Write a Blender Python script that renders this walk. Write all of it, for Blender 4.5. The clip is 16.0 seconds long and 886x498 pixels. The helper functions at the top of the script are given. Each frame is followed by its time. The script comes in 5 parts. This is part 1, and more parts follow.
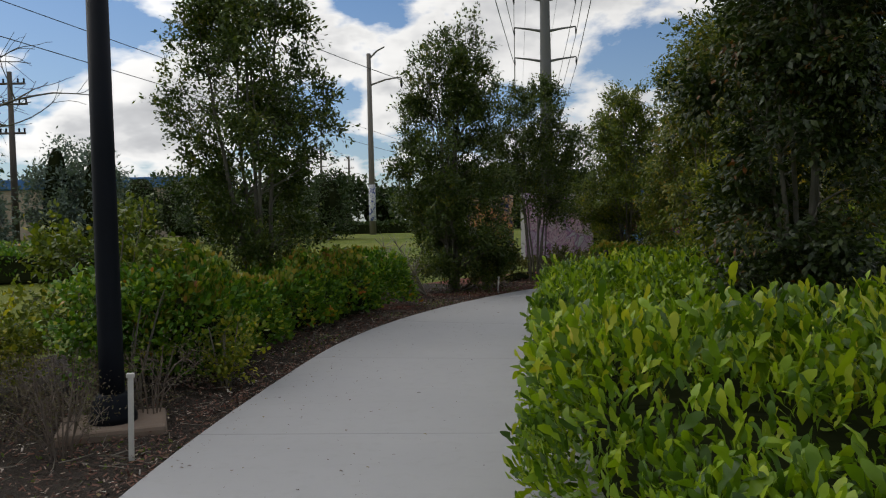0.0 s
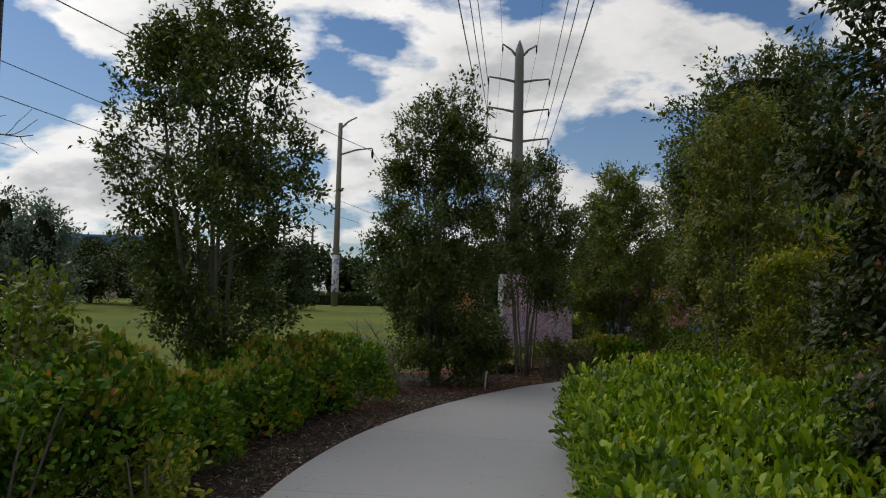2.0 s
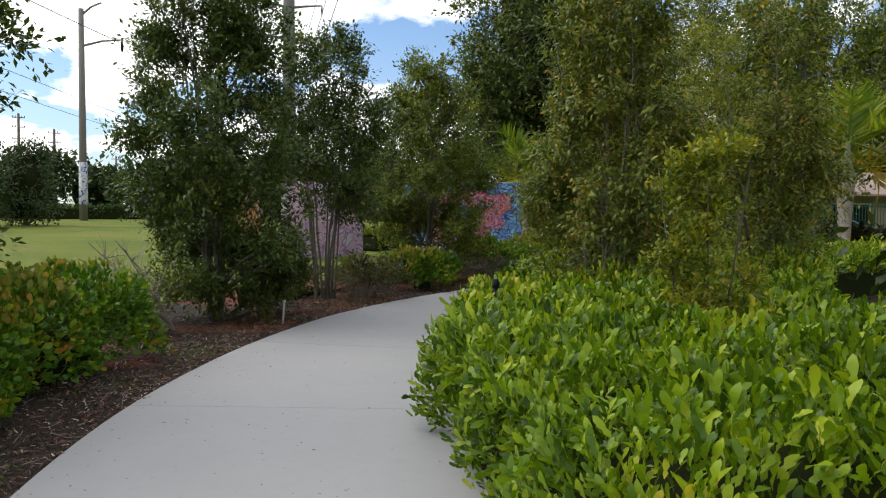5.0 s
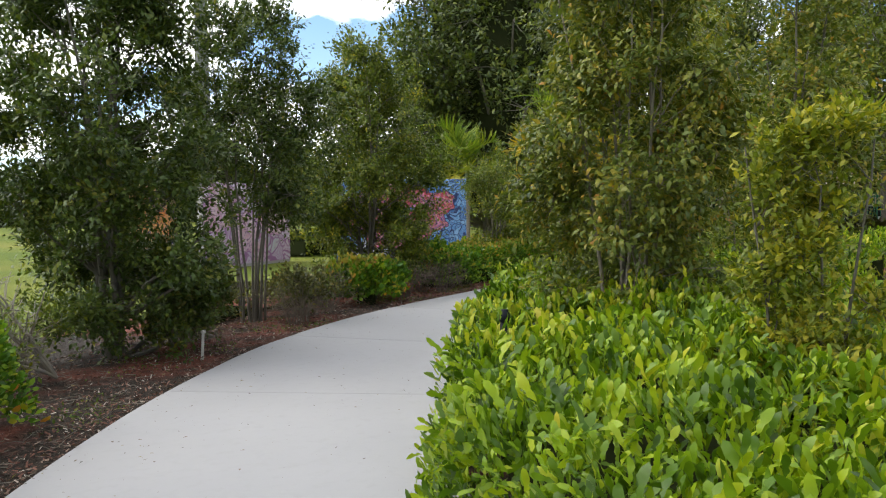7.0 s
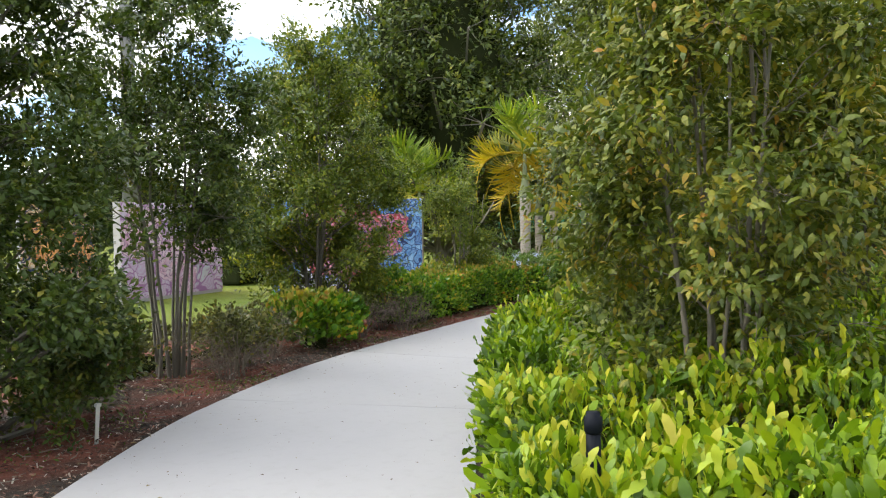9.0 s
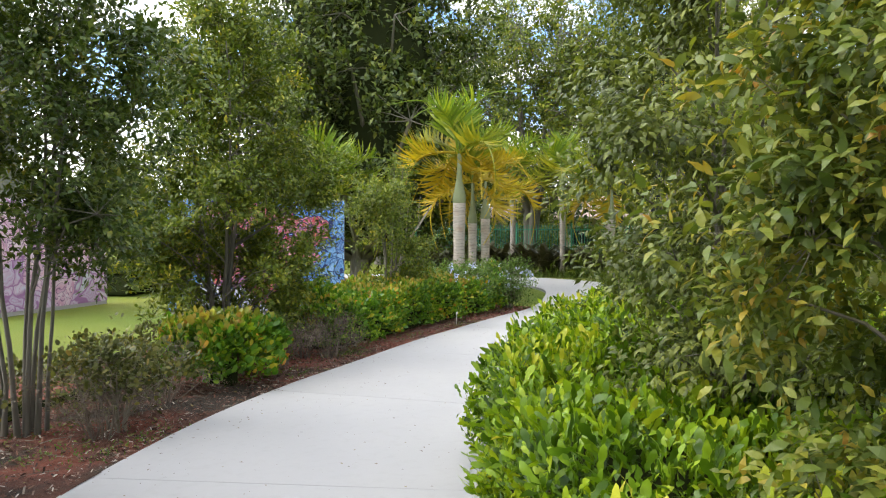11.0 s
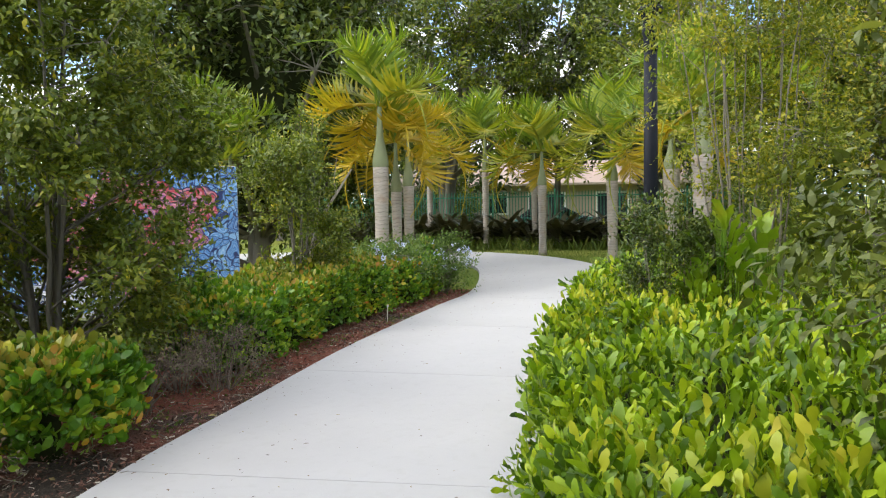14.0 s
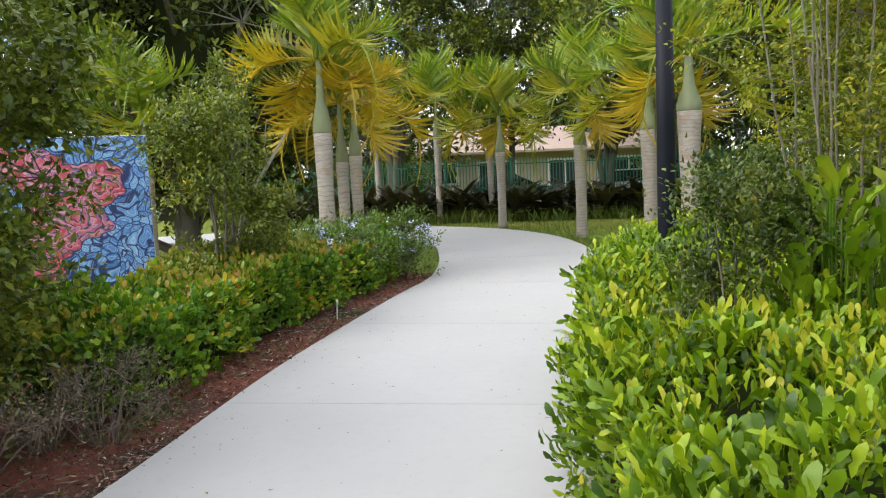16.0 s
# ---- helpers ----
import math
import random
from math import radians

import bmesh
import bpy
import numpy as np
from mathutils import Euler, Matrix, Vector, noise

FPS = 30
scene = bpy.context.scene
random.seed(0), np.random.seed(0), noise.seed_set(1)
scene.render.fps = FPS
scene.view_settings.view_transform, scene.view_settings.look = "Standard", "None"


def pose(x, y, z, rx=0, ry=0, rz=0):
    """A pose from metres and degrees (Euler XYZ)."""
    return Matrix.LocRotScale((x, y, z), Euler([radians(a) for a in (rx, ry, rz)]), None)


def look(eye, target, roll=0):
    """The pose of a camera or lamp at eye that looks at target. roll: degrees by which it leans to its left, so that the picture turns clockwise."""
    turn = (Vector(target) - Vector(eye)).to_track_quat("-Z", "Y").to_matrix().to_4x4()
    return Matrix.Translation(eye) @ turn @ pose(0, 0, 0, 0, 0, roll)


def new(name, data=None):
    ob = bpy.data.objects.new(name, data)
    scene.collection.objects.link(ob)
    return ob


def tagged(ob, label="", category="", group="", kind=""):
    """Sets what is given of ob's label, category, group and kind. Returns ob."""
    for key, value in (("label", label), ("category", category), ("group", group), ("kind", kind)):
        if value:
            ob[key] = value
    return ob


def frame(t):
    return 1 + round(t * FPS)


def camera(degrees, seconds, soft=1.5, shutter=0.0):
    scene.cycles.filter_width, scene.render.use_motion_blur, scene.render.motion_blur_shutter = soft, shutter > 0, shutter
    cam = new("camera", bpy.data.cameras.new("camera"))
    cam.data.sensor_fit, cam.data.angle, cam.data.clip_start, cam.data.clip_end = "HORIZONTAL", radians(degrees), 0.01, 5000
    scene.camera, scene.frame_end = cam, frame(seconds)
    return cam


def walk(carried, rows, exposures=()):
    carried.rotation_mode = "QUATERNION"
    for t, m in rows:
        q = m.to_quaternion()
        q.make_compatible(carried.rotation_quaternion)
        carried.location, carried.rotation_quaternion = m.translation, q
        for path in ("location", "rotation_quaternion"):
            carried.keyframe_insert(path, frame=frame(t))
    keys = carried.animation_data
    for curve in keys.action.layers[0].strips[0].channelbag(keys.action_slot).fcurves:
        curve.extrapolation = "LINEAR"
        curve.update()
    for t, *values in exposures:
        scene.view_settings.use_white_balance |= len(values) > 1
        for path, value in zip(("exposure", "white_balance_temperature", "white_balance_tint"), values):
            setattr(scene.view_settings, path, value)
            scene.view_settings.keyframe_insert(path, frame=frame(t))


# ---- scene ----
cam = camera(59.2, 16.0, soft=1.15)
METRES, EYE, TILT, LEAN, TURN = 16.5, 1.5, 0.0, 0.0, 0.0
ROWS = [
    (0.0, 0.0, 0.0, 0.0, -0.05, -2.26, 1.26),
    (0.5, -0.012, 0.0327, 0.0043, -0.74, 0.81, 0.03),
    (1.0, -0.0211, 0.0612, 0.0091, -1.02, 2.93, 0.03),
    (1.5, -0.0218, 0.09, 0.0099, -1.62, 2.74, -0.65),
    (2.0, -0.0249, 0.1162, 0.0101, -2.97, 3.19, -1.62),
    (2.5, -0.0262, 0.1409, 0.0109, -5.49, 3.49, -1.57),
    (3.0, -0.0263, 0.1705, 0.0115, -5.3, 3.54, -1.67),
    (3.5, -0.0318, 0.198, 0.0103, -6.09, 1.5, -2.49),
    (4.0, -0.0323, 0.2269, 0.0073, -10.94, -2.59, -1.06),
    (4.5, -0.0299, 0.2579, 0.008, -13.81, -2.94, -1.32),
    (5.0, -0.0279, 0.2892, 0.0086, -19.64, -3.16, -0.68),
    (7.5, 0.0002, 0.4459, 0.0106, -26.05, -3.44, 1.13),
    (8.0, 0.0106, 0.4783, 0.0101, -26.95, -3.7, 1.68),
    (8.5, 0.0172, 0.5106, 0.0095, -27.43, -3.73, 0.38),
    (9.0, 0.025, 0.5424, 0.0118, -30.04, -1.74, 0.76),
    (11.5, 0.0805, 0.6984, 0.0113, -37.9, -1.55, -0.52),
    (12.0, 0.0988, 0.7262, 0.0114, -38.8, -2.18, -0.51),
    (12.5, 0.1133, 0.7529, 0.0116, -41.32, -2.42, 0.26),
    (13.0, 0.129, 0.7794, 0.0107, -43.5, -2.57, 1.86),
    (13.5, 0.1458, 0.8054, 0.0105, -43.83, -3.07, 1.42),
    (14.0, 0.1636, 0.8317, 0.0116, -44.36, -3.47, 1.07),
    (14.5, 0.1839, 0.8545, 0.0122, -43.91, -3.74, 0.19),
    (15.0, 0.2027, 0.8802, 0.0096, -44.54, -4.4, -0.27),
    (15.5, 0.2213, 0.9026, 0.0086, -48.0, -5.56, 1.19),
    (16.0, 0.2427, 0.926, 0.0108, -48.4, -5.71, 2.49),
]
EXPOSURE = [(0.0, -0.86), (1.0, -1.02), (3.4, -0.9), (4.2, -0.1), (5.2, 0.06), (7.4, 0.72), (9.0, 1.05), (11.5, 1.25), (16.0, 1.04)]
walk(cam, [(t, pose(0, 0, EYE, TILT, LEAN, TURN) @ pose(METRES * x, METRES * y, METRES * z, 90 + pitch, roll, yaw)) for t, x, y, z, yaw, pitch, roll in ROWS], EXPOSURE)

# ---- world and sun ----
SUN_ELEVATION, SUN_AZIMUTH = 42.0, -55.0      # azimuth from +y towards +x
world = bpy.data.worlds.new("world")
scene.world = world
world.use_nodes = True


class Nodes:
    """Short hand for building a node tree."""

    def __init__(self, tree):
        self.tree = tree
        tree.nodes.clear()

    def add(self, kind, inputs=None, **props):
        n = self.tree.nodes.new(kind)
        if "operation" in props:
            n.operation = props["operation"]
        if "use_clamp" in props:
            n.use_clamp = props["use_clamp"]
        if "data_type" in props:
            n.data_type, n.blend_type = props["data_type"], props["blend_type"]
        if "feature" in props:
            n.feature = props["feature"]
        if "wave_type" in props:
            n.wave_type = props["wave_type"]
        for k, v in (inputs or {}).items():
            if isinstance(v, bpy.types.NodeSocket):
                self.tree.links.new(v, n.inputs[k])
            else:
                n.inputs[k].default_value = v
        return n

    def ramp(self, fac, stops, mode="LINEAR"):
        n = self.add("ShaderNodeValToRGB", {0: fac})
        n.color_ramp.interpolation = mode
        el = n.color_ramp.elements
        while len(el) < len(stops):
            el.new(0.5)
        for e, (p, c) in zip(el, stops):
            e.position = p
            e.color = (*c, 1) if len(c) == 3 else c
        return n.outputs[0]

    def noise(self, vec, scale, detail=4, rough=0.55, distort=0.0):
        n = self.add("ShaderNodeTexNoise", {"Scale": scale, "Detail": detail, "Roughness": rough, "Distortion": distort})
        if vec is not None:
            self.tree.links.new(vec, n.inputs["Vector"])
        return n.outputs["Fac"]

    def math(self, op, a, b=0.0, clamp=False):
        return self.add("ShaderNodeMath", {0: a, 1: b}, operation=op, use_clamp=clamp).outputs[0]

    def mix(self, fac, a, b, blend="MIX"):
        n = self.add("ShaderNodeMix", data_type="RGBA", blend_type=blend)
        for k, v in ((0, fac), (6, a), (7, b)):
            if isinstance(v, bpy.types.NodeSocket):
                self.tree.links.new(v, n.inputs[k])
            else:
                n.inputs[k].default_value = v if k == 0 else ((*v, 1) if len(v) == 3 else v)
        return n.outputs[2]


def build_sky():
    nd = Nodes(world.node_tree)
    sky = nd.add("ShaderNodeTexSky")
    sky.sky_type, sky.sun_disc = "NISHITA", False
    sky.sun_elevation, sky.sun_rotation = radians(SUN_ELEVATION), radians(SUN_AZIMUTH)
    sky.air_density, sky.dust_density, sky.ozone_density = 1.0, 0.6, 1.2
    blue = nd.mix(1.0, sky.outputs[0], (0.098, 0.125, 0.155), "MULTIPLY")
    way = nd.add("ShaderNodeTexCoord").outputs["Generated"]
    xyz = nd.add("ShaderNodeSeparateXYZ", {0: way})
    up = nd.math("ADD", nd.math("MAXIMUM", xyz.outputs[2], 0.0), 0.34)
    flat = nd.add("ShaderNodeCombineXYZ", {0: nd.math("DIVIDE", xyz.outputs[0], up), 1: nd.math("DIVIDE", xyz.outputs[1], up), 2: CLOUD_SEED})
    big = nd.noise(flat.outputs[0], 1.9, 9, 0.56, 0.15)
    fine = nd.noise(flat.outputs[0], 5.5, 7, 0.6, 0.1)
    mask = nd.ramp(big, [(0.445, (0, 0, 0)), (0.50, (1, 1, 1))])
    body = nd.math("ADD", nd.math("MULTIPLY", big, 0.68), nd.math("MULTIPLY", fine, 0.32))
    tone = nd.ramp(body, [(0.44, (1.6, 1.58, 1.55)), (0.53, (1.4, 1.39, 1.37)), (0.60, (0.94, 0.95, 0.97)), (0.70, (0.66, 0.67, 0.70))])
    glow = nd.add("ShaderNodeVectorMath", {0: way, 1: tuple(SUN_WAY)}, operation="DOT_PRODUCT").outputs["Value"]
    glow = nd.math("POWER", nd.math("MULTIPLY", nd.math("ADD", glow, 1.0), 0.5, True), 2.0)
    lit = nd.math("ADD", nd.math("MULTIPLY", glow, 0.95), 0.55)
    tone = nd.mix(1.0, tone, nd.add("ShaderNodeCombineXYZ", {0: lit, 1: lit, 2: lit}).outputs[0], "MULTIPLY")
    low = nd.ramp(xyz.outputs[2], [(0.0, (1, 1, 1)), (0.30, (0, 0, 0))])
    hazy = nd.mix(nd.math("MULTIPLY", low, 0.35), blue, (0.85, 0.9, 0.95))
    col = nd.mix(mask, hazy, tone)
    back = nd.add("ShaderNodeBackground", {0: col, 1: 1.0})
    out = nd.add("ShaderNodeOutputWorld", {0: back.outputs[0]})


CLOUD_SEED = 3.7
_az, _el = radians(SUN_AZIMUTH), radians(SUN_ELEVATION)
SUN_WAY = Vector((math.sin(_az) * math.cos(_el), math.cos(_az) * math.cos(_el), math.sin(_el)))
build_sky()
sun = new("sun", bpy.data.lights.new("sun", "SUN"))
sun.data.energy, sun.data.angle, sun.data.color = 1.3, radians(48), (1.0, 0.94, 0.84)
sun.matrix_world = look(SUN_WAY * 60, (0, 0, 0))


# ---- materials ----
def material(name):
    m = bpy.data.materials.new(name)
    m.use_nodes = True
    return m, Nodes(m.node_tree)


def finish(nd, bsdf):
    nd.add("ShaderNodeOutputMaterial", {0: bsdf.outputs[0]})


def bump(nd, height, strength=0.3, distance=0.01):
    return nd.add("ShaderNodeBump", {"Strength": strength, "Distance": distance, "Height": height}).outputs[0]


def leaf_material(name, stops, gloss=0.42, through_light=0.32):
    """Leaf colours vary from leaf to leaf and, more slowly, from branch to branch."""
    m, nd = material(name)
    pick = nd.add("ShaderNodeNewGeometry").outputs["Random Per Island"]
    pos = nd.add("ShaderNodeTexCoord").outputs["Object"]
    slow = nd.noise(pos, 2.2, 2, 0.5)
    fac = nd.math("ADD", nd.math("MULTIPLY", pick, 0.72), nd.math("MULTIPLY", nd.math("SUBTRACT", slow, 0.36), 1.0), True)
    col = nd.ramp(fac, stops)
    blot = nd.noise(pos, 38.0, 3, 0.6)
    col = nd.mix(nd.math("MULTIPLY", blot, 0.35), col, nd.mix(1.0, col, (0.62, 0.66, 0.45), "MULTIPLY"))
    face = nd.add("ShaderNodeBsdfPrincipled", {"Base Color": col, "Roughness": gloss, "Specular IOR Level": 0.36,
                                               "Normal": bump(nd, nd.noise(pos, 70.0, 2), 0.25, 0.004)})
    glow = nd.add("ShaderNodeBsdfTranslucent", {"Color": nd.mix(1.0, col, (1.25, 1.3, 0.55), "MULTIPLY")})
    both = nd.add("ShaderNodeMixShader", {0: through_light, 1: face.outputs[0], 2: glow.outputs[0]})
    finish(nd, both)
    return m


def bark_material(name, a, b, ring=0.0, scale=14.0):
    m, nd = material(name)
    pos = nd.add("ShaderNodeTexCoord").outputs["Object"]
    st = nd.add("ShaderNodeMapping", {0: pos, 3: (1, 1, 0.25 if not ring else 4.0)}).outputs[0]
    n1 = nd.noise(st, scale, 6, 0.65)
    n2 = nd.noise(pos, 2.5, 3)
    col = nd.mix(n1, a, b)
    col = nd.mix(nd.math("MULTIPLY", n2, 0.5), col, (0.20, 0.21, 0.17))
    if ring:
        z = nd.add("ShaderNodeSeparateXYZ", {0: pos}).outputs[2]
        w = nd.math("ADD", nd.math("MULTIPLY", z, ring), nd.math("MULTIPLY", nd.noise(pos, 4.5, 3, 0.6), 2.2))
        line = nd.ramp(nd.math("FRACT", w), [(0.0, (1, 1, 1)), (0.10, (0, 0, 0)), (0.9, (0, 0, 0)), (1.0, (1, 1, 1))])
        col = nd.mix(nd.math("MULTIPLY", nd.math("MULTIPLY", line, n2), 1.3, True), col, (0.12, 0.085, 0.065))
        col = nd.mix(nd.ramp(nd.noise(pos, 3.2, 4, 0.6), [(0.5, (0, 0, 0)), (0.68, (0.55, 0.55, 0.55))]), col, (0.27, 0.17, 0.11))
    finish(nd, nd.add("ShaderNodeBsdfPrincipled", {"Base Color": col, "Roughness": 0.85, "Normal": bump(nd, n1, 0.6, 0.015)}))
    return m


def plain_material(name, col, rough=0.6, metal=0.0, vary=0.25, scale=6.0, worn=None, gloss=0.5):
    m, nd = material(name)
    pos = nd.add("ShaderNodeTexCoord").outputs["Object"]
    n1, n2 = nd.noise(pos, scale, 5), nd.noise(pos, scale * 9, 3)
    c = nd.mix(nd.math("MULTIPLY", n1, vary * 2), col, worn or tuple(v * 0.55 for v in col))
    c = nd.mix(nd.math("MULTIPLY", n2, vary), c, tuple(min(1, v * 1.35) for v in col))
    finish(nd, nd.add("ShaderNodeBsdfPrincipled", {"Base Color": c, "Roughness": rough, "Metallic": metal, "Specular IOR Level": gloss, "Normal": bump(nd, n2, 0.15, 0.003)}))
    return m


def concrete_material():
    m, nd = material("path_concrete")
    pos = nd.add("ShaderNodeNewGeometry").outputs["Position"]
    rnd = nd.add("ShaderNodeObjectInfo").outputs["Random"]
    n1, n2, n3 = nd.noise(pos, 0.9, 5, 0.6), nd.noise(pos, 9.0, 5, 0.6), nd.noise(pos, 160.0, 2)
    c = nd.mix(n1, (0.345, 0.343, 0.349), (0.430, 0.427, 0.432))
    c = nd.mix(nd.math("MULTIPLY", rnd, 0.35), c, (0.39, 0.388, 0.388))
    c = nd.mix(nd.ramp(n2, [(0.52, (0, 0, 0)), (0.72, (0.35, 0.35, 0.35))]), c, (0.33, 0.325, 0.315))
    c = nd.mix(nd.math("MULTIPLY", n3, 0.25), c, (0.42, 0.41, 0.39))
    broom = nd.add("ShaderNodeTexWave", {"Vector": pos, "Scale": 60.0, "Distortion": 3.0}).outputs["Fac"]
    h = nd.math("ADD", n3, nd.math("MULTIPLY", broom, 0.4))
    finish(nd, nd.add("ShaderNodeBsdfPrincipled", {"Base Color": c, "Roughness": 0.82, "Normal": bump(nd, h, 0.25, 0.002)}))
    return m


def lawn_material():
    m, nd = material("lawn")
    pos = nd.add("ShaderNodeNewGeometry").outputs["Position"]
    n1, n2, n3 = nd.noise(pos, 0.14, 4, 0.6), nd.noise(pos, 1.3, 5, 0.65), nd.noise(pos, 45.0, 3, 0.7)
    c = nd.ramp(n1, [(0.35, (0.14, 0.19, 0.025)), (0.55, (0.25, 0.26, 0.04)), (0.7, (0.31, 0.28, 0.06))])
    c = nd.mix(nd.math("MULTIPLY", n2, 0.6), c, (0.13, 0.20, 0.026))
    c = nd.mix(nd.math("MULTIPLY", n3, 0.7), c, nd.mix(1.0, c, (0.45, 0.5, 0.4), "MULTIPLY"))
    finish(nd, nd.add("ShaderNodeBsdfPrincipled", {"Base Color": c, "Roughness": 0.9, "Specular IOR Level": 0.2, "Normal": bump(nd, n3, 0.9, 0.04)}))
    return m


def mulch_material():
    m, nd = material("mulch")
    pos = nd.add("ShaderNodeNewGeometry").outputs["Position"]
    n1, n2, n3 = nd.noise(pos, 0.5, 4, 0.6), nd.noise(pos, 26.0, 5, 0.7), nd.noise(pos, 90.0, 3, 0.7)
    along = nd.math("MULTIPLY", nd.math("SUBTRACT", nd.add("ShaderNodeSeparateXYZ", {0: pos}).outputs[1], 17.0), 0.024)
    n1 = nd.math("ADD", n1, along)
    c = nd.mix(n2, (0.024, 0.019, 0.015), (0.105, 0.084, 0.066))
    c = nd.mix(nd.ramp(n1, [(0.48, (0, 0, 0)), (0.60, (0.85, 0.85, 0.85))]), c, nd.mix(n2, (0.12, 0.036, 0.024), (0.40, 0.135, 0.088)))
    c = nd.mix(nd.ramp(n3, [(0.62, (0, 0, 0)), (0.7, (0.6, 0.6, 0.6))]), c, (0.30, 0.25, 0.20))
    finish(nd, nd.add("ShaderNodeBsdfPrincipled", {"Base Color": c, "Roughness": 0.95, "Specular IOR Level": 0.2, "Normal": bump(nd, nd.math("ADD", n2, n3), 1.0, 0.03)}))
    return m


def chip_material(name, stops):
    m, nd = material(name)
    pick = nd.add("ShaderNodeNewGeometry").outputs["Random Per Island"]
    finish(nd, nd.add("ShaderNodeBsdfPrincipled", {"Base Color": nd.ramp(pick, stops), "Roughness": 0.9}))
    return m


def mural_material(name, warm, cool, forms, line_scale, pale=(), ink=(0.012, 0.025, 0.10)):
    """Painted swirls: warm rounded forms at (x, z, radius) over cool scales, drawn with dark and pale outlines."""
    m, nd = material(name)
    pos = nd.add("ShaderNodeTexCoord").outputs["Object"]
    warp = nd.add("ShaderNodeTexNoise", {"Vector": pos, "Scale": 2.0, "Detail": 2.0})
    off = nd.add("ShaderNodeVectorMath", {0: warp.outputs["Color"], 1: (0.5, 0.5, 0.5)}, operation="SUBTRACT")
    off = nd.add("ShaderNodeVectorMath", {0: off.outputs[0], 1: (0.75, 0.0, 0.75)}, operation="MULTIPLY")
    bent = nd.add("ShaderNodeVectorMath", {0: pos, 1: off.outputs[0]}, operation="ADD").outputs[0]

    def nearest(rows):
        d = None
        for x, z, rad in rows:
            away = nd.add("ShaderNodeVectorMath", {0: bent, 1: (x, 0.0, z)}, operation="DISTANCE").outputs["Value"]
            away = nd.math("DIVIDE", away, rad)
            d = away if d is None else nd.math("MINIMUM", d, away)
        return d

    d = nearest(forms)
    inside = nd.ramp(d, [(0.96, (1, 1, 1)), (1.0, (0, 0, 0))])
    slow = nd.noise(pos, 3.0, 2, 0.5, 1.2)
    cells = nd.add("ShaderNodeTexVoronoi", {"Vector": bent, "Scale": line_scale}, feature="F1")
    edge = nd.add("ShaderNodeTexVoronoi", {"Vector": bent, "Scale": line_scale}, feature="DISTANCE_TO_EDGE").outputs["Distance"]
    tone = nd.add("ShaderNodeSeparateColor", {0: cells.outputs["Color"]}).outputs[0]
    curl = nd.math("FRACT", nd.math("ADD", nd.math("MULTIPLY", d, 3.2), nd.math("MULTIPLY", slow, 5.0)))
    ring = nd.math("FRACT", nd.math("ADD", nd.math("MULTIPLY", cells.outputs["Distance"], 3.6), tone))
    hot = nd.ramp(nd.math("FRACT", nd.math("ADD", nd.math("MULTIPLY", slow, 2.6), nd.math("MULTIPLY", tone, 0.5))), warm)
    cold = nd.ramp(nd.math("ADD", nd.math("MULTIPLY", tone, 0.6), nd.math("MULTIPLY", slow, 0.4)), cool)
    if pale:
        light = nd.ramp(nearest(pale), [(0.92, (1, 1, 1)), (1.0, (0, 0, 0))])
        cold = nd.mix(light, cold, nd.ramp(tone, [(0.0, (0.42, 0.42, 0.50)), (1.0, (0.66, 0.63, 0.68))]))
    hot = nd.mix(nd.ramp(curl, [(0.2, (0, 0, 0)), (0.36, (0.4, 0.4, 0.4)), (0.5, (0, 0, 0))]), hot, (0.78, 0.50, 0.54))
    hot = nd.mix(nd.ramp(curl, [(0.0, (1, 1, 1)), (0.14, (0.9, 0.9, 0.9)), (0.2, (0, 0, 0)), (0.95, (0, 0, 0)), (1.0, (1, 1, 1))]), hot, tuple(v * 0.6 + 0.02 for v in ink))
    cold = nd.mix(nd.ramp(ring, [(0.25, (0, 0, 0)), (0.45, (0.45, 0.45, 0.45)), (0.6, (0, 0, 0))]), cold, (0.55, 0.66, 0.78))
    cold = nd.mix(nd.math("MAXIMUM", nd.ramp(ring, [(0.0, (1, 1, 1)), (0.14, (0, 0, 0))]), nd.ramp(edge, [(0.03, (1, 1, 1)), (0.09, (0, 0, 0))])), cold, ink)
    c = nd.mix(inside, cold, hot)
    c = nd.mix(nd.ramp(d, [(0.93, (0, 0, 0)), (0.97, (1, 1, 1)), (1.03, (1, 1, 1)), (1.08, (0, 0, 0))]), c, ink)
    finish(nd, nd.add("ShaderNodeBsdfPrincipled", {"Base Color": c, "Roughness": 0.55, "Normal": bump(nd, nd.noise(pos, 60.0, 3), 0.2, 0.003)}))
    return m


M_CONCRETE, M_LAWN, M_MULCH = concrete_material(), lawn_material(), mulch_material()
M_FERN = leaf_material("fern_leaf", [(0.0, (0.030, 0.070, 0.005)), (0.3, (0.088, 0.172, 0.008)), (0.62, (0.235, 0.360, 0.013)), (0.86, (0.380, 0.465, 0.018)), (0.95, (0.450, 0.490, 0.028)), (1.0, (0.580, 0.500, 0.056))], 0.34, 0.28)
M_HEDGE = leaf_material("hedge_leaf", [(0.0, (0.039, 0.112, 0.010)), (0.5, (0.100, 0.222, 0.014)), (0.8, (0.266, 0.378, 0.020)), (0.93, (0.443, 0.378, 0.030)), (1.0, (0.576, 0.200, 0.035))], 0.4, 0.25)
M_DARKTREE = leaf_material("dark_tree_leaf", [(0.0, (0.030, 0.055, 0.011)), (0.5, (0.067, 0.107, 0.018)), (0.85, (0.138, 0.172, 0.026)), (1.0, (0.260, 0.235, 0.034))], 0.38, 0.24)
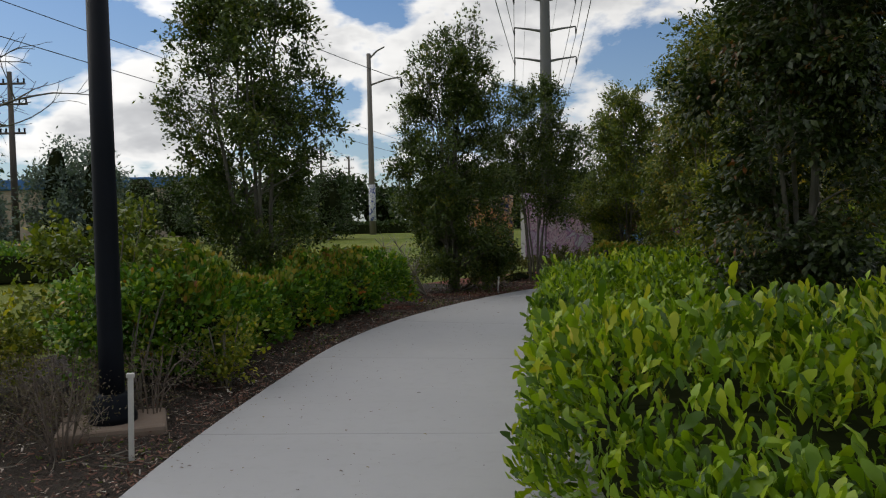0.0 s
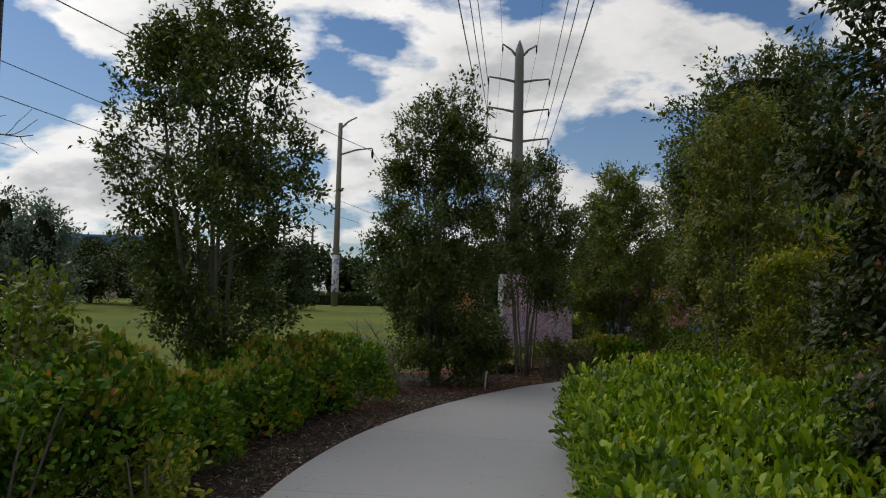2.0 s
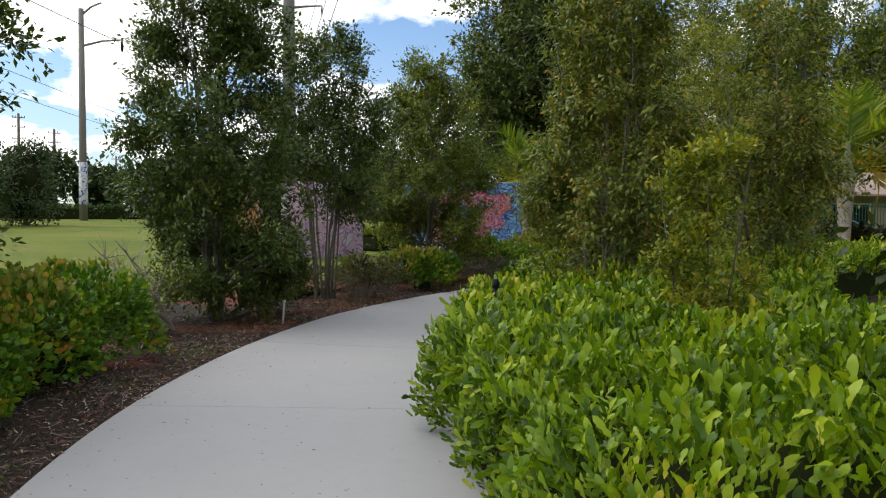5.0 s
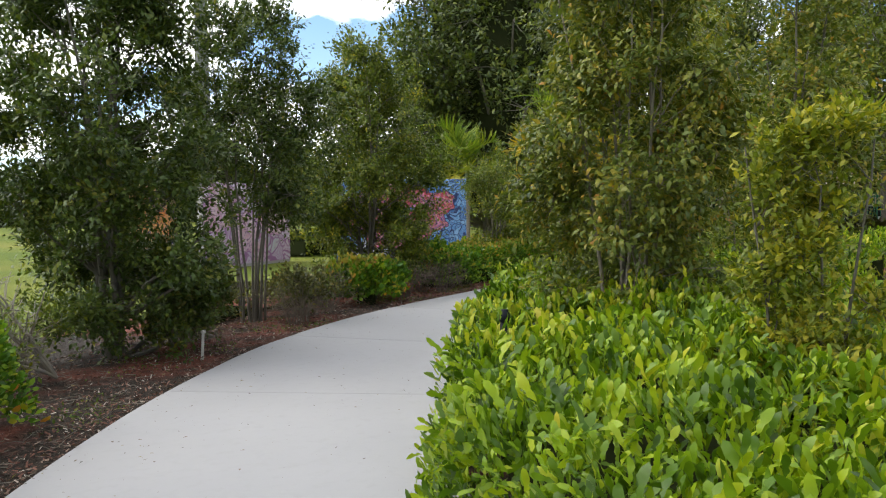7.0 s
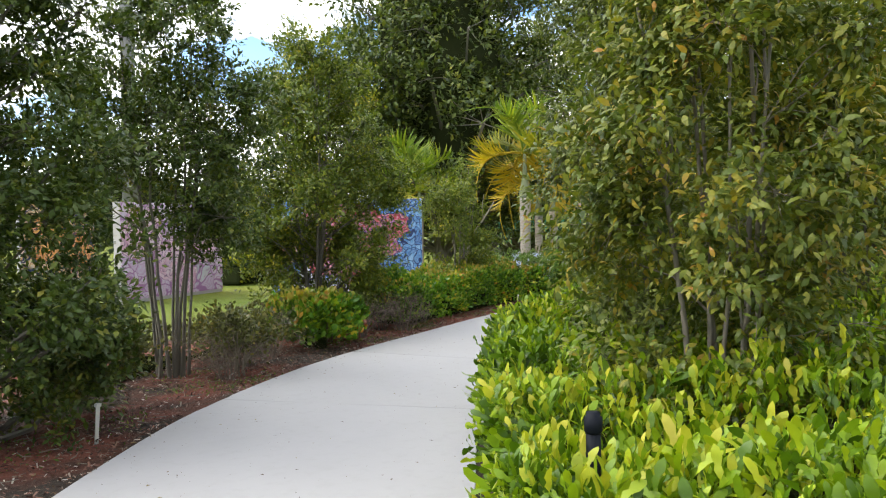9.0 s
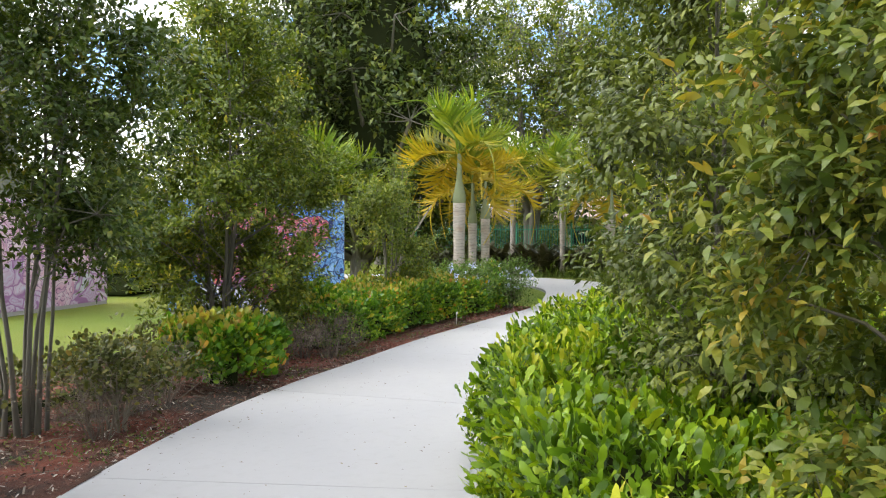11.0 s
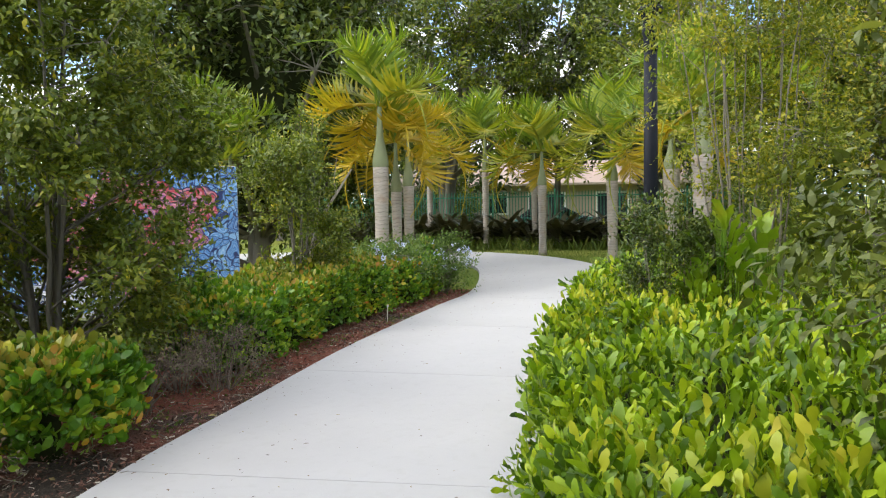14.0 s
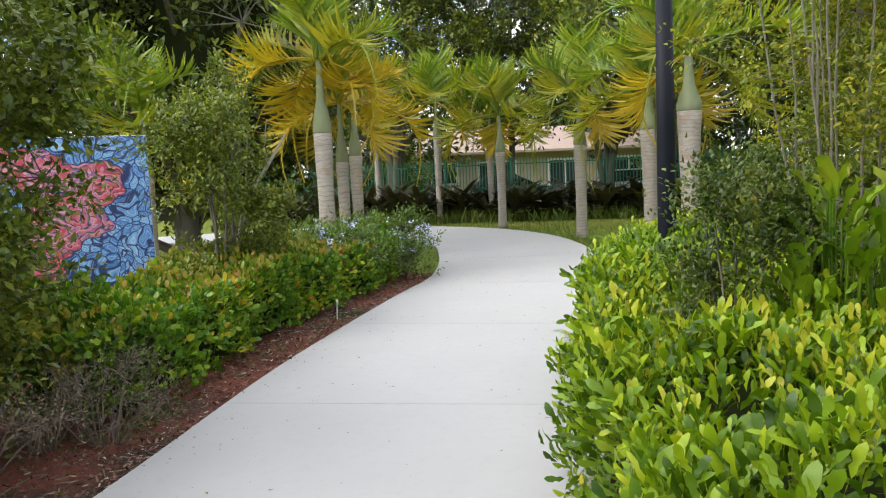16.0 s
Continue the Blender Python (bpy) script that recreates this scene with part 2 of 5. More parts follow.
M_SHADE = leaf_material("shade_tree_leaf", [(0.0, (0.028, 0.048, 0.013)), (0.5, (0.070, 0.103, 0.020)), (0.85, (0.145, 0.175, 0.029)), (1.0, (0.270, 0.270, 0.042))], 0.40, 0.27)
M_DROOP = leaf_material("drooping_leaf", [(0.0, (0.045, 0.066, 0.014)), (0.5, (0.110, 0.138, 0.028)), (0.85, (0.205, 0.235, 0.048)), (1.0, (0.330, 0.345, 0.080))], 0.42, 0.26)
M_YELLOWFERN = leaf_material("yellowing_fern_leaf", [(0.0, (0.26, 0.34, 0.02)), (0.5, (0.43, 0.46, 0.03)), (0.85, (0.56, 0.52, 0.05)), (1.0, (0.64, 0.54, 0.12))], 0.42, 0.28)
M_DULL = leaf_material("dull_shrub_leaf", [(0.0, (0.05, 0.06, 0.015)), (0.5, (0.10, 0.11, 0.025)), (0.85, (0.19, 0.17, 0.035)), (1.0, (0.30, 0.20, 0.05))], 0.5, 0.22)
M_MIDTREE = leaf_material("mid_tree_leaf", [(0.0, (0.050, 0.080, 0.012)), (0.5, (0.118, 0.162, 0.018)), (0.85, (0.235, 0.262, 0.026)), (1.0, (0.470, 0.390, 0.032))], 0.42, 0.28)
M_OLIVE = leaf_material("olive_tree_leaf", [(0.0, (0.050, 0.080, 0.016)), (0.42, (0.125, 0.165, 0.026)), (0.74, (0.245, 0.250, 0.038)), (0.90, (0.390, 0.295, 0.042)), (1.0, (0.430, 0.215, 0.045))], 0.42, 0.30)
M_REDDISH = leaf_material("reddish_tipped_leaf", [(0.0, (0.013, 0.026, 0.007)), (0.55, (0.034, 0.056, 0.011)), (0.86, (0.068, 0.083, 0.015)), (0.94, (0.150, 0.068, 0.019)), (1.0, (0.195, 0.075, 0.022))], 0.4, 0.25)
M_LIME = leaf_material("lime_tree_leaf", [(0.0, (0.075, 0.112, 0.016)), (0.5, (0.205, 0.245, 0.024)), (1.0, (0.500, 0.420, 0.034))], 0.45, 0.36)
M_BLUEGREY = leaf_material("conifer_leaf", [(0.0, (0.075, 0.105, 0.095)), (0.6, (0.175, 0.235, 0.205)), (1.0, (0.310, 0.370, 0.330))], 0.6, 0.18)
M_FAR = leaf_material("far_leaf", [(0.0, (0.022, 0.045, 0.012)), (0.6, (0.045, 0.08, 0.018)), (1.0, (0.09, 0.12, 0.028))], 0.6, 0.15)
M_DRY = leaf_material("dry_leaf", [(0.0, (0.08, 0.06, 0.045)), (0.6, (0.16, 0.13, 0.09)), (1.0, (0.13, 0.15, 0.045))], 0.8, 0.15)
M_FROND = leaf_material("palm_leaf", [(0.0, (0.085, 0.150, 0.020)), (0.5, (0.180, 0.270, 0.028)), (1.0, (0.370, 0.410, 0.040))], 0.4, 0.36)
M_GOLD = leaf_material("golden_palm_leaf", [(0.0, (0.270, 0.230, 0.022)), (0.5, (0.440, 0.330, 0.024)), (1.0, (0.560, 0.370, 0.026))], 0.45, 0.36)
M_PALEFROND = leaf_material("yellowing_palm_leaf", [(0.0, (0.13, 0.17, 0.02)), (0.5, (0.25, 0.27, 0.028)), (1.0, (0.42, 0.36, 0.034))], 0.42, 0.4)
M_SWORD = leaf_material("sword_fern_leaf", [(0.0, (0.09, 0.19, 0.015)), (0.6, (0.18, 0.32, 0.02)), (1.0, (0.30, 0.42, 0.03))], 0.45, 0.32)
M_BROMELIAD = leaf_material("bromeliad_leaf", [(0.0, (0.020, 0.026, 0.014)), (0.5, (0.055, 0.050, 0.024)), (0.85, (0.13, 0.055, 0.036)), (1.0, (0.20, 0.10, 0.05))], 0.35, 0.15)
M_PLUMBAGO = leaf_material("flowering_shrub_leaf", [(0.0, (0.05, 0.09, 0.02)), (0.6, (0.11, 0.18, 0.04)), (1.0, (0.2, 0.27, 0.07))], 0.5, 0.3)
M_PETAL = chip_material("blue_petal", [(0.0, (0.42, 0.48, 0.78)), (1.0, (0.66, 0.70, 0.88))])
M_YOUNG = leaf_material("young_hedge_leaf", [(0.0, (0.11, 0.17, 0.02)), (0.4, (0.25, 0.26, 0.035)), (0.75, (0.36, 0.26, 0.05)), (1.0, (0.42, 0.17, 0.07))], 0.4, 0.32)
M_BARK = bark_material("grey_brown_bark", (0.06, 0.048, 0.036), (0.15, 0.125, 0.10))
M_TWIG = bark_material("twig_bark", (0.13, 0.10, 0.075), (0.27, 0.23, 0.18))
M_DRYTWIG = bark_material("dead_twig_bark", (0.26, 0.22, 0.18), (0.42, 0.37, 0.31))
M_DEADTWIG = bark_material("brown_dry_twig", (0.070, 0.042, 0.033), (0.20, 0.135, 0.10))
# near-black fill for hedge and crown cores: the shade inside is painted in
M_CORE = plain_material("shade_dark_core", (0.026, 0.032, 0.012), 1.0, 0.0, 0.4, 9.0, (0.010, 0.013, 0.005), 0.03)
M_PALMTRUNK = bark_material("ringed_palm_bark", (0.15, 0.125, 0.105), (0.56, 0.50, 0.44), ring=14.0, scale=6.0)
M_SHAFT = bark_material("palm_crownshaft", (0.13, 0.17, 0.065), (0.26, 0.29, 0.15), scale=5.0)
M_POST = plain_material("black_post_paint", (0.005, 0.006, 0.009), 0.55, 0.0, 0.3, 5.0, (0.009, 0.013, 0.022), 0.15)
M_POLE = plain_material("weathered_concrete_pole", (0.20, 0.18, 0.16), 0.85, 0, 0.3, 1.5)
M_WOODPOLE = plain_material("weathered_wood_pole", (0.13, 0.11, 0.095), 0.9, 0, 0.3, 1.5)
M_PYLON = plain_material("grey_steel_pylon", (0.17, 0.17, 0.17), 0.7, 0.1, 0.2, 0.6)
M_WIRE = plain_material("black_cable", (0.03, 0.03, 0.035), 0.5)
M_STAKE = plain_material("white_plastic_stake", (0.62, 0.60, 0.55), 0.6, 0, 0.3, 12.0)
M_BASE = plain_material("rough_concrete_footing", (0.22, 0.18, 0.14), 0.95, 0, 0.4, 8.0, (0.16, 0.08, 0.05))
M_FENCE = plain_material("green_fence_paint", (0.022, 0.17, 0.095), 0.45, 0.1, 0.15, 3.0)
M_STUCCO = plain_material("cream_stucco", (0.40, 0.33, 0.26), 0.9, 0, 0.12, 2.0)
M_ROOF = plain_material("terracotta_tile_roof", (0.36, 0.27, 0.22), 0.85, 0, 0.3, 2.5)
M_WHITE = plain_material("white_trim_paint", (0.76, 0.75, 0.72), 0.6, 0, 0.1)
M_BLUEROOF = plain_material("blue_metal_roof", (0.05, 0.16, 0.40), 0.5, 0.2, 0.15)
M_GLASS = plain_material("dark_window_glass", (0.02, 0.024, 0.028), 0.08, 0, 0.05)
M_CARBODY = plain_material("dark_green_car_paint", (0.03, 0.10, 0.085), 0.25, 0.3, 0.05)
M_CARWHITE = plain_material("white_car_paint", (0.70, 0.71, 0.72), 0.3, 0.1, 0.05)
M_TYRE = plain_material("tyre_rubber", (0.02, 0.02, 0.02), 0.9)
M_WALLBACK = plain_material("grey_rendered_wall", (0.42, 0.40, 0.40), 0.85, 0, 0.2, 3.0)
M_CHIPS = chip_material("wood_chips", [(0.0, (0.035, 0.022, 0.016)), (0.45, (0.14, 0.060, 0.040)), (0.76, (0.22, 0.11, 0.075)), (0.90, (0.30, 0.23, 0.175)), (1.0, (0.52, 0.47, 0.40))])
M_LITTER = chip_material("leaf_litter", [(0.0, (0.05, 0.035, 0.025)), (0.6, (0.16, 0.10, 0.05)), (1.0, (0.26, 0.22, 0.08))])
M_GRASS = leaf_material("grass_blade", [(0.0, (0.06, 0.10, 0.015)), (0.6, (0.13, 0.19, 0.03)), (1.0, (0.26, 0.25, 0.07))], 0.6, 0.3)
M_MURAL_A = mural_material("pink_mural_paint", [(0.0, (0.56, 0.26, 0.44)), (0.5, (0.64, 0.44, 0.58)), (1.0, (0.72, 0.62, 0.70))],
                           [(0.0, (0.46, 0.30, 0.50)), (0.5, (0.60, 0.46, 0.62)), (1.0, (0.68, 0.60, 0.70))], ((-1.2, 1.6, 0.7), (-0.2, 0.9, 0.6), (1.1, 1.5, 0.8), (0.4, 0.3, 0.4)), 3.0, ((0.2, 1.9, 0.35), (0.9, 0.6, 0.4)), (0.34, 0.16, 0.36))
M_MURAL_B = mural_material("blue_and_red_mural_paint", [(0.0, (0.32, 0.03, 0.06)), (0.35, (0.44, 0.07, 0.10)), (0.55, (0.50, 0.16, 0.22)), (0.8, (0.20, 0.09, 0.26)), (1.0, (0.54, 0.19, 0.09))],
                           [(0.0, (0.03, 0.11, 0.34)), (0.5, (0.08, 0.24, 0.52)), (0.85, (0.20, 0.40, 0.64)), (1.0, (0.42, 0.40, 0.66))],
                           ((1.05, 1.72, 0.42), (0.5, 1.86, 0.36), (0.98, 1.28, 0.34), (-0.1, 2.0, 0.34), (0.5, 1.12, 0.42), (-0.7, 1.75, 0.55), (0.22, 0.62, 0.42), (-0.5, 1.0, 0.5), (0.42, 0.2, 0.26), (-1.2, 1.3, 0.5)), 8.0, ((-0.15, 0.22, 0.42), (-0.9, 0.4, 0.4)))
M_MURAL_C = mural_material("orange_mural_paint", [(0.0, (0.52, 0.16, 0.05)), (1.0, (0.72, 0.40, 0.12))],
                           [(0.0, (0.45, 0.22, 0.10)), (1.0, (0.66, 0.46, 0.28))], ((-0.4, 1.4, 0.8), (0.7, 0.9, 0.6)), 2.5)


# ---- mesh helpers ----
def np_mesh(name, verts, faces, mats, face_mat=None, smooth=False):
    """A mesh from arrays: verts (n, 3), faces (m, k) or a list of such arrays."""
    faces = [np.asarray(f, dtype=np.int32) for f in (faces if isinstance(faces, list) else [faces]) if len(f)]
    me = bpy.data.meshes.new(name)
    loops = np.concatenate([f.ravel() for f in faces])
    sizes = np.concatenate([np.full(len(f), f.shape[1], dtype=np.int32) for f in faces])
    me.vertices.add(len(verts))
    me.vertices.foreach_set("co", np.asarray(verts, dtype=np.float32).ravel())
    me.loops.add(len(loops))
    me.loops.foreach_set("vertex_index", loops)
    me.polygons.add(len(sizes))
    me.polygons.foreach_set("loop_start", np.concatenate([[0], np.cumsum(sizes)[:-1]]).astype(np.int32))
    if face_mat is not None:
        me.polygons.foreach_set("material_index", np.asarray(face_mat, dtype=np.int32))
    me.polygons.foreach_set("use_smooth", np.full(len(sizes), bool(smooth)))
    for mt in (mats if isinstance(mats, (list, tuple)) else [mats]):
        me.materials.append(mt)
    me.update(calc_edges=True)
    me.validate()
    return me


def mesh_part(name, me, parent=None, label="", at=None):
    ob = new(name, me)
    if parent is not None:
        ob.parent = parent
    if at is not None:
        ob.matrix_basis = at
    if label:
        tagged(ob, label)
    return ob


def part(name, bm, mat, parent=None, label="", at=None, smooth=False):
    me = bpy.data.meshes.new(name)
    bm.to_mesh(me)
    bm.free()
    me.materials.append(mat)
    if smooth:
        me.polygons.foreach_set("use_smooth", np.ones(len(me.polygons), dtype=bool))
    return mesh_part(name, me, parent, label, at)


def thing(name, place, label, category, group="", kind="", turn=0.0):
    ob = new(name)
    ob.matrix_basis = pose(*place, 0, 0, turn)
    return tagged(ob, label, category, group, kind)


def box(bm, size, centre, bevel=0.0, turn=0.0):
    r = bmesh.ops.create_cube(bm, size=1.0, matrix=pose(*centre, 0, 0, turn) @ Matrix.Diagonal((*size, 1)))
    if bevel:
        es = list({e for v in r["verts"] for e in v.link_edges})
        bmesh.ops.bevel(bm, geom=es, offset=bevel, segments=2, affect="EDGES", profile=0.5)
    return bm


def lathe(profile, sides=16):
    """A closed turned shape from (z, radius) rows."""
    bm = bmesh.new()
    rings = [[bm.verts.new((r * math.cos(2 * math.pi * i / sides), r * math.sin(2 * math.pi * i / sides), z)) for i in range(sides)] for z, r in profile]
    for a, b in zip(rings, rings[1:]):
        for i in range(sides):
            bm.faces.new((a[i], a[(i + 1) % sides], b[(i + 1) % sides], b[i]))
    bm.faces.new(list(reversed(rings[0])))
    bm.faces.new(rings[-1])
    return bm


def unit(v):
    return v / np.maximum(np.linalg.norm(v, axis=-1, keepdims=True), 1e-9)


def tubes(lines, sides=5):
    """Tapered tubes: lines is a list of (points (k, 3), radii (k,)). Gives verts and quads."""
    vs, fs, n = [], [], 0
    ang = np.arange(sides) * 2 * np.pi / sides
    for pts, rad in lines:
        pts, rad = np.asarray(pts, float), np.asarray(rad, float)
        d = unit(np.gradient(pts, axis=0))
        ref = np.array([0.31, 0.92, 0.22]) if abs(d[0][2]) > 0.6 else np.array([0.05, 0.1, 1.0])
        a = unit(np.cross(d, ref))
        b = np.cross(d, a)
        ring = pts[:, None] + rad[:, None, None] * (np.cos(ang)[None, :, None] * a[:, None] + np.sin(ang)[None, :, None] * b[:, None])
        vs.append(ring.reshape(-1, 3))
        k = len(pts)
        i, j = np.meshgrid(np.arange(k - 1), np.arange(sides), indexing="ij")
        q = np.stack([i * sides + j, i * sides + (j + 1) % sides, (i + 1) * sides + (j + 1) % sides, (i + 1) * sides + j], -1).reshape(-1, 4)
        fs.append(q + n)
        n += k * sides
    return np.concatenate(vs), np.concatenate(fs)


LEAF_SMALL = (np.array([(0, 0, 0), (-.25, .45, .06), (0, 1, -.06), (.25, .45, .06), (0, .45, -.02)], float), np.array([(0, 4, 1), (1, 4, 2), (0, 3, 4), (4, 3, 2)]))
LEAF_ROUND = (np.array([(0, 0, 0), (-.29, .30, .05), (-.27, .74, .06), (0, 1, -.05), (.27, .74, .04), (.29, .30, .07)], float), np.array([(0, 5, 1), (1, 5, 4), (1, 4, 2), (2, 4, 3)]))
LEAF_OVAL = (np.array([(0, 0, 0), (-.20, .27, .05), (-.18, .58, .03), (0, 1, -.15), (.18, .60, .05), (.20, .29, .03)], float), np.array([(0, 5, 1), (1, 5, 4), (1, 4, 2), (2, 4, 3)]))
LEAF_BLADE = (np.array([(0, 0, 0), (-.14, .29, .05), (.12, .22, .07), (-.09, .44, .00), (.08, .40, .01), (-.16, .64, .07), (.16, .62, -.03), (-.12, .86, -.05), (.12, .89, -.11), (0, 1.0, -.15)], float),
              np.array([(0, 2, 1), (1, 2, 4), (1, 4, 3), (3, 4, 6), (3, 6, 5), (5, 6, 8), (5, 8, 7), (7, 8, 9)]))
LEAF_FAR = (np.array([(0, 0, 0), (-.24, .48, .06), (0, 1, -.04), (.24, .48, .06)], float), np.array([(0, 3, 1), (1, 3, 2)]))
LEAF_CHIP = (np.array([(-.14, 0, 0), (.14, 0, .02), (.17, 1, 0), (-.11, .9, .05)], float), np.array([(0, 1, 2), (0, 2, 3)]))
LEAF_STRIP = (np.array([(-.03, 0, 0), (.03, 0, 0), (-.035, .5, -.03), (.035, .5, -.03), (0, 1, -.18)], float), np.array([(0, 1, 3), (0, 3, 2), (2, 3, 4)]))


def leaves(shape, pos, way, face, size):
    """Leaves of one shape at pos, growing along way, their upper side towards face, size long. Gives verts and triangles."""
    tv, tf = shape
    y = unit(way)
    x = unit(np.cross(y, face))
    z = np.cross(x, y)
    size = np.broadcast_to(size, (len(pos),))
    v = pos[:, None] + size[:, None, None] * (tv[None, :, 0:1] * x[:, None] + tv[None, :, 1:2] * y[:, None] + tv[None, :, 2:3] * z[:, None])
    f = tf[None] + (np.arange(len(pos)) * len(tv))[:, None, None]
    return v.reshape(-1, 3), f.reshape(-1, 3)


def lumps(p, seed, scale):
    """Slow random waves over points, about -1 to 1."""
    r = np.random.default_rng(seed)
    out = np.zeros(len(p))
    for k in range(7):
        d = r.normal(size=3)
        d *= scale * r.uniform(0.6, 1.8) / np.linalg.norm(d)
        out += np.sin(p @ d + r.uniform(0, 6.28))
    return out / 3.2


# ---- plan: the path and its edges ----
LEFT_EDGE = [(0.2, -9.0), (-0.75, -5.0), (-1.45, -1.0), (-1.78, 3.0), (-1.8, 5.0), (-1.58, 7.5), (-1.3, 9.5), (-0.74, 11.5), (0.15, 13.5), (1.1, 15.1),
             (2.02, 16.36), (3.36, 17.72), (4.75, 18.82), (6.15, 19.73), (8.3, 21.12), (11.4, 22.85), (13.2, 23.8), (15.4, 25.6), (17.6, 27.9), (18.6, 30.4),
             (18.0, 33.2), (15.2, 35.4), (11.0, 36.6), (5.0, 37.4)]
WIDTH = 2.7


def smooth_line(ctrl, step=0.25):
    """A Catmull-Rom line through the points, resampled at even steps."""
    c = np.array([ctrl[0], *ctrl, ctrl[-1]], float)
    out = []
    for i in range(1, len(c) - 2):
        p0, p1, p2, p3 = c[i - 1:i + 3]
        for u in np.linspace(0, 1, 24, endpoint=False):
            out.append(0.5 * (2 * p1 + (p2 - p0) * u + (2 * p0 - 5 * p1 + 4 * p2 - p3) * u * u + (3 * p1 - p0 - 3 * p2 + p3) * u ** 3))
    out = np.array(out + [c[-2]])
    s = np.concatenate([[0], np.cumsum(np.linalg.norm(np.diff(out, axis=0), axis=1))])
    t = np.arange(0, s[-1], step)
    return np.stack([np.interp(t, s, out[:, k]) for k in (0, 1)], -1)


EDGE = smooth_line(LEFT_EDGE)
_d = unit(np.gradient(EDGE, axis=0))
for _ in range(6):
    _d = unit(np.convolve(_d[:, 0], np.ones(5) / 5, "same")[:, None] * [1, 0] + np.convolve(_d[:, 1], np.ones(5) / 5, "same")[:, None] * [0, 1])
SIDE = np.stack([_d[:, 1], -_d[:, 0]], -1)        # towards the path's right
ALONG = np.arange(len(EDGE)) * 0.25


def at_path(s, off):
    """Plan points at arc length s and distance off to the right of the left edge."""
    s, off = np.asarray(s, float), np.asarray(off, float)
    p = np.stack([np.interp(s, ALONG, EDGE[:, k]) for k in (0, 1)], -1)
    n = np.stack([np.interp(s, ALONG, SIDE[:, k]) for k in (0, 1)], -1)
    return p + n * off[..., None]


def path_width(s):
    """The path widens a little towards the bend's end."""
    return np.interp(s, (30.0, 38.5), (2.7, 3.08))


def s_near(x, y):
    return float(ALONG[np.argmin(np.hypot(EDGE[:, 0] - x, EDGE[:, 1] - y))])


def strip(s0, s1, off0, off1, z, step=0.25, cols=2, wave=0.0, seed=0):
    """A ground strip beside the path. Gives verts and quads."""
    ss = np.linspace(s0, s1, max(2, int((s1 - s0) / step)))
    u = np.linspace(0, 1, cols)
    S, U = np.meshgrid(ss, u, indexing="ij")
    o0 = np.interp(S, *np.array(off0).T) if np.ndim(off0) else np.full_like(S, off0)
    o1 = np.interp(S, *np.array(off1).T) if np.ndim(off1) else np.full_like(S, off1)
    p = at_path(S, o0 + (o1 - o0) * U)
    v = np.concatenate([p, np.full((*S.shape, 1), float(z))], -1).reshape(-1, 3)
    if wave:
        v[:, 2] += wave * lumps(np.c_[v[:, :2], np.zeros(len(v))], seed, 3.0)
    i, j = np.meshgrid(np.arange(len(ss) - 1), np.arange(cols - 1), indexing="ij")
    q = np.stack([i * cols + j, i * cols + j + 1, (i + 1) * cols + j + 1, (i + 1) * cols + j], -1).reshape(-1, 4)
    return v, q


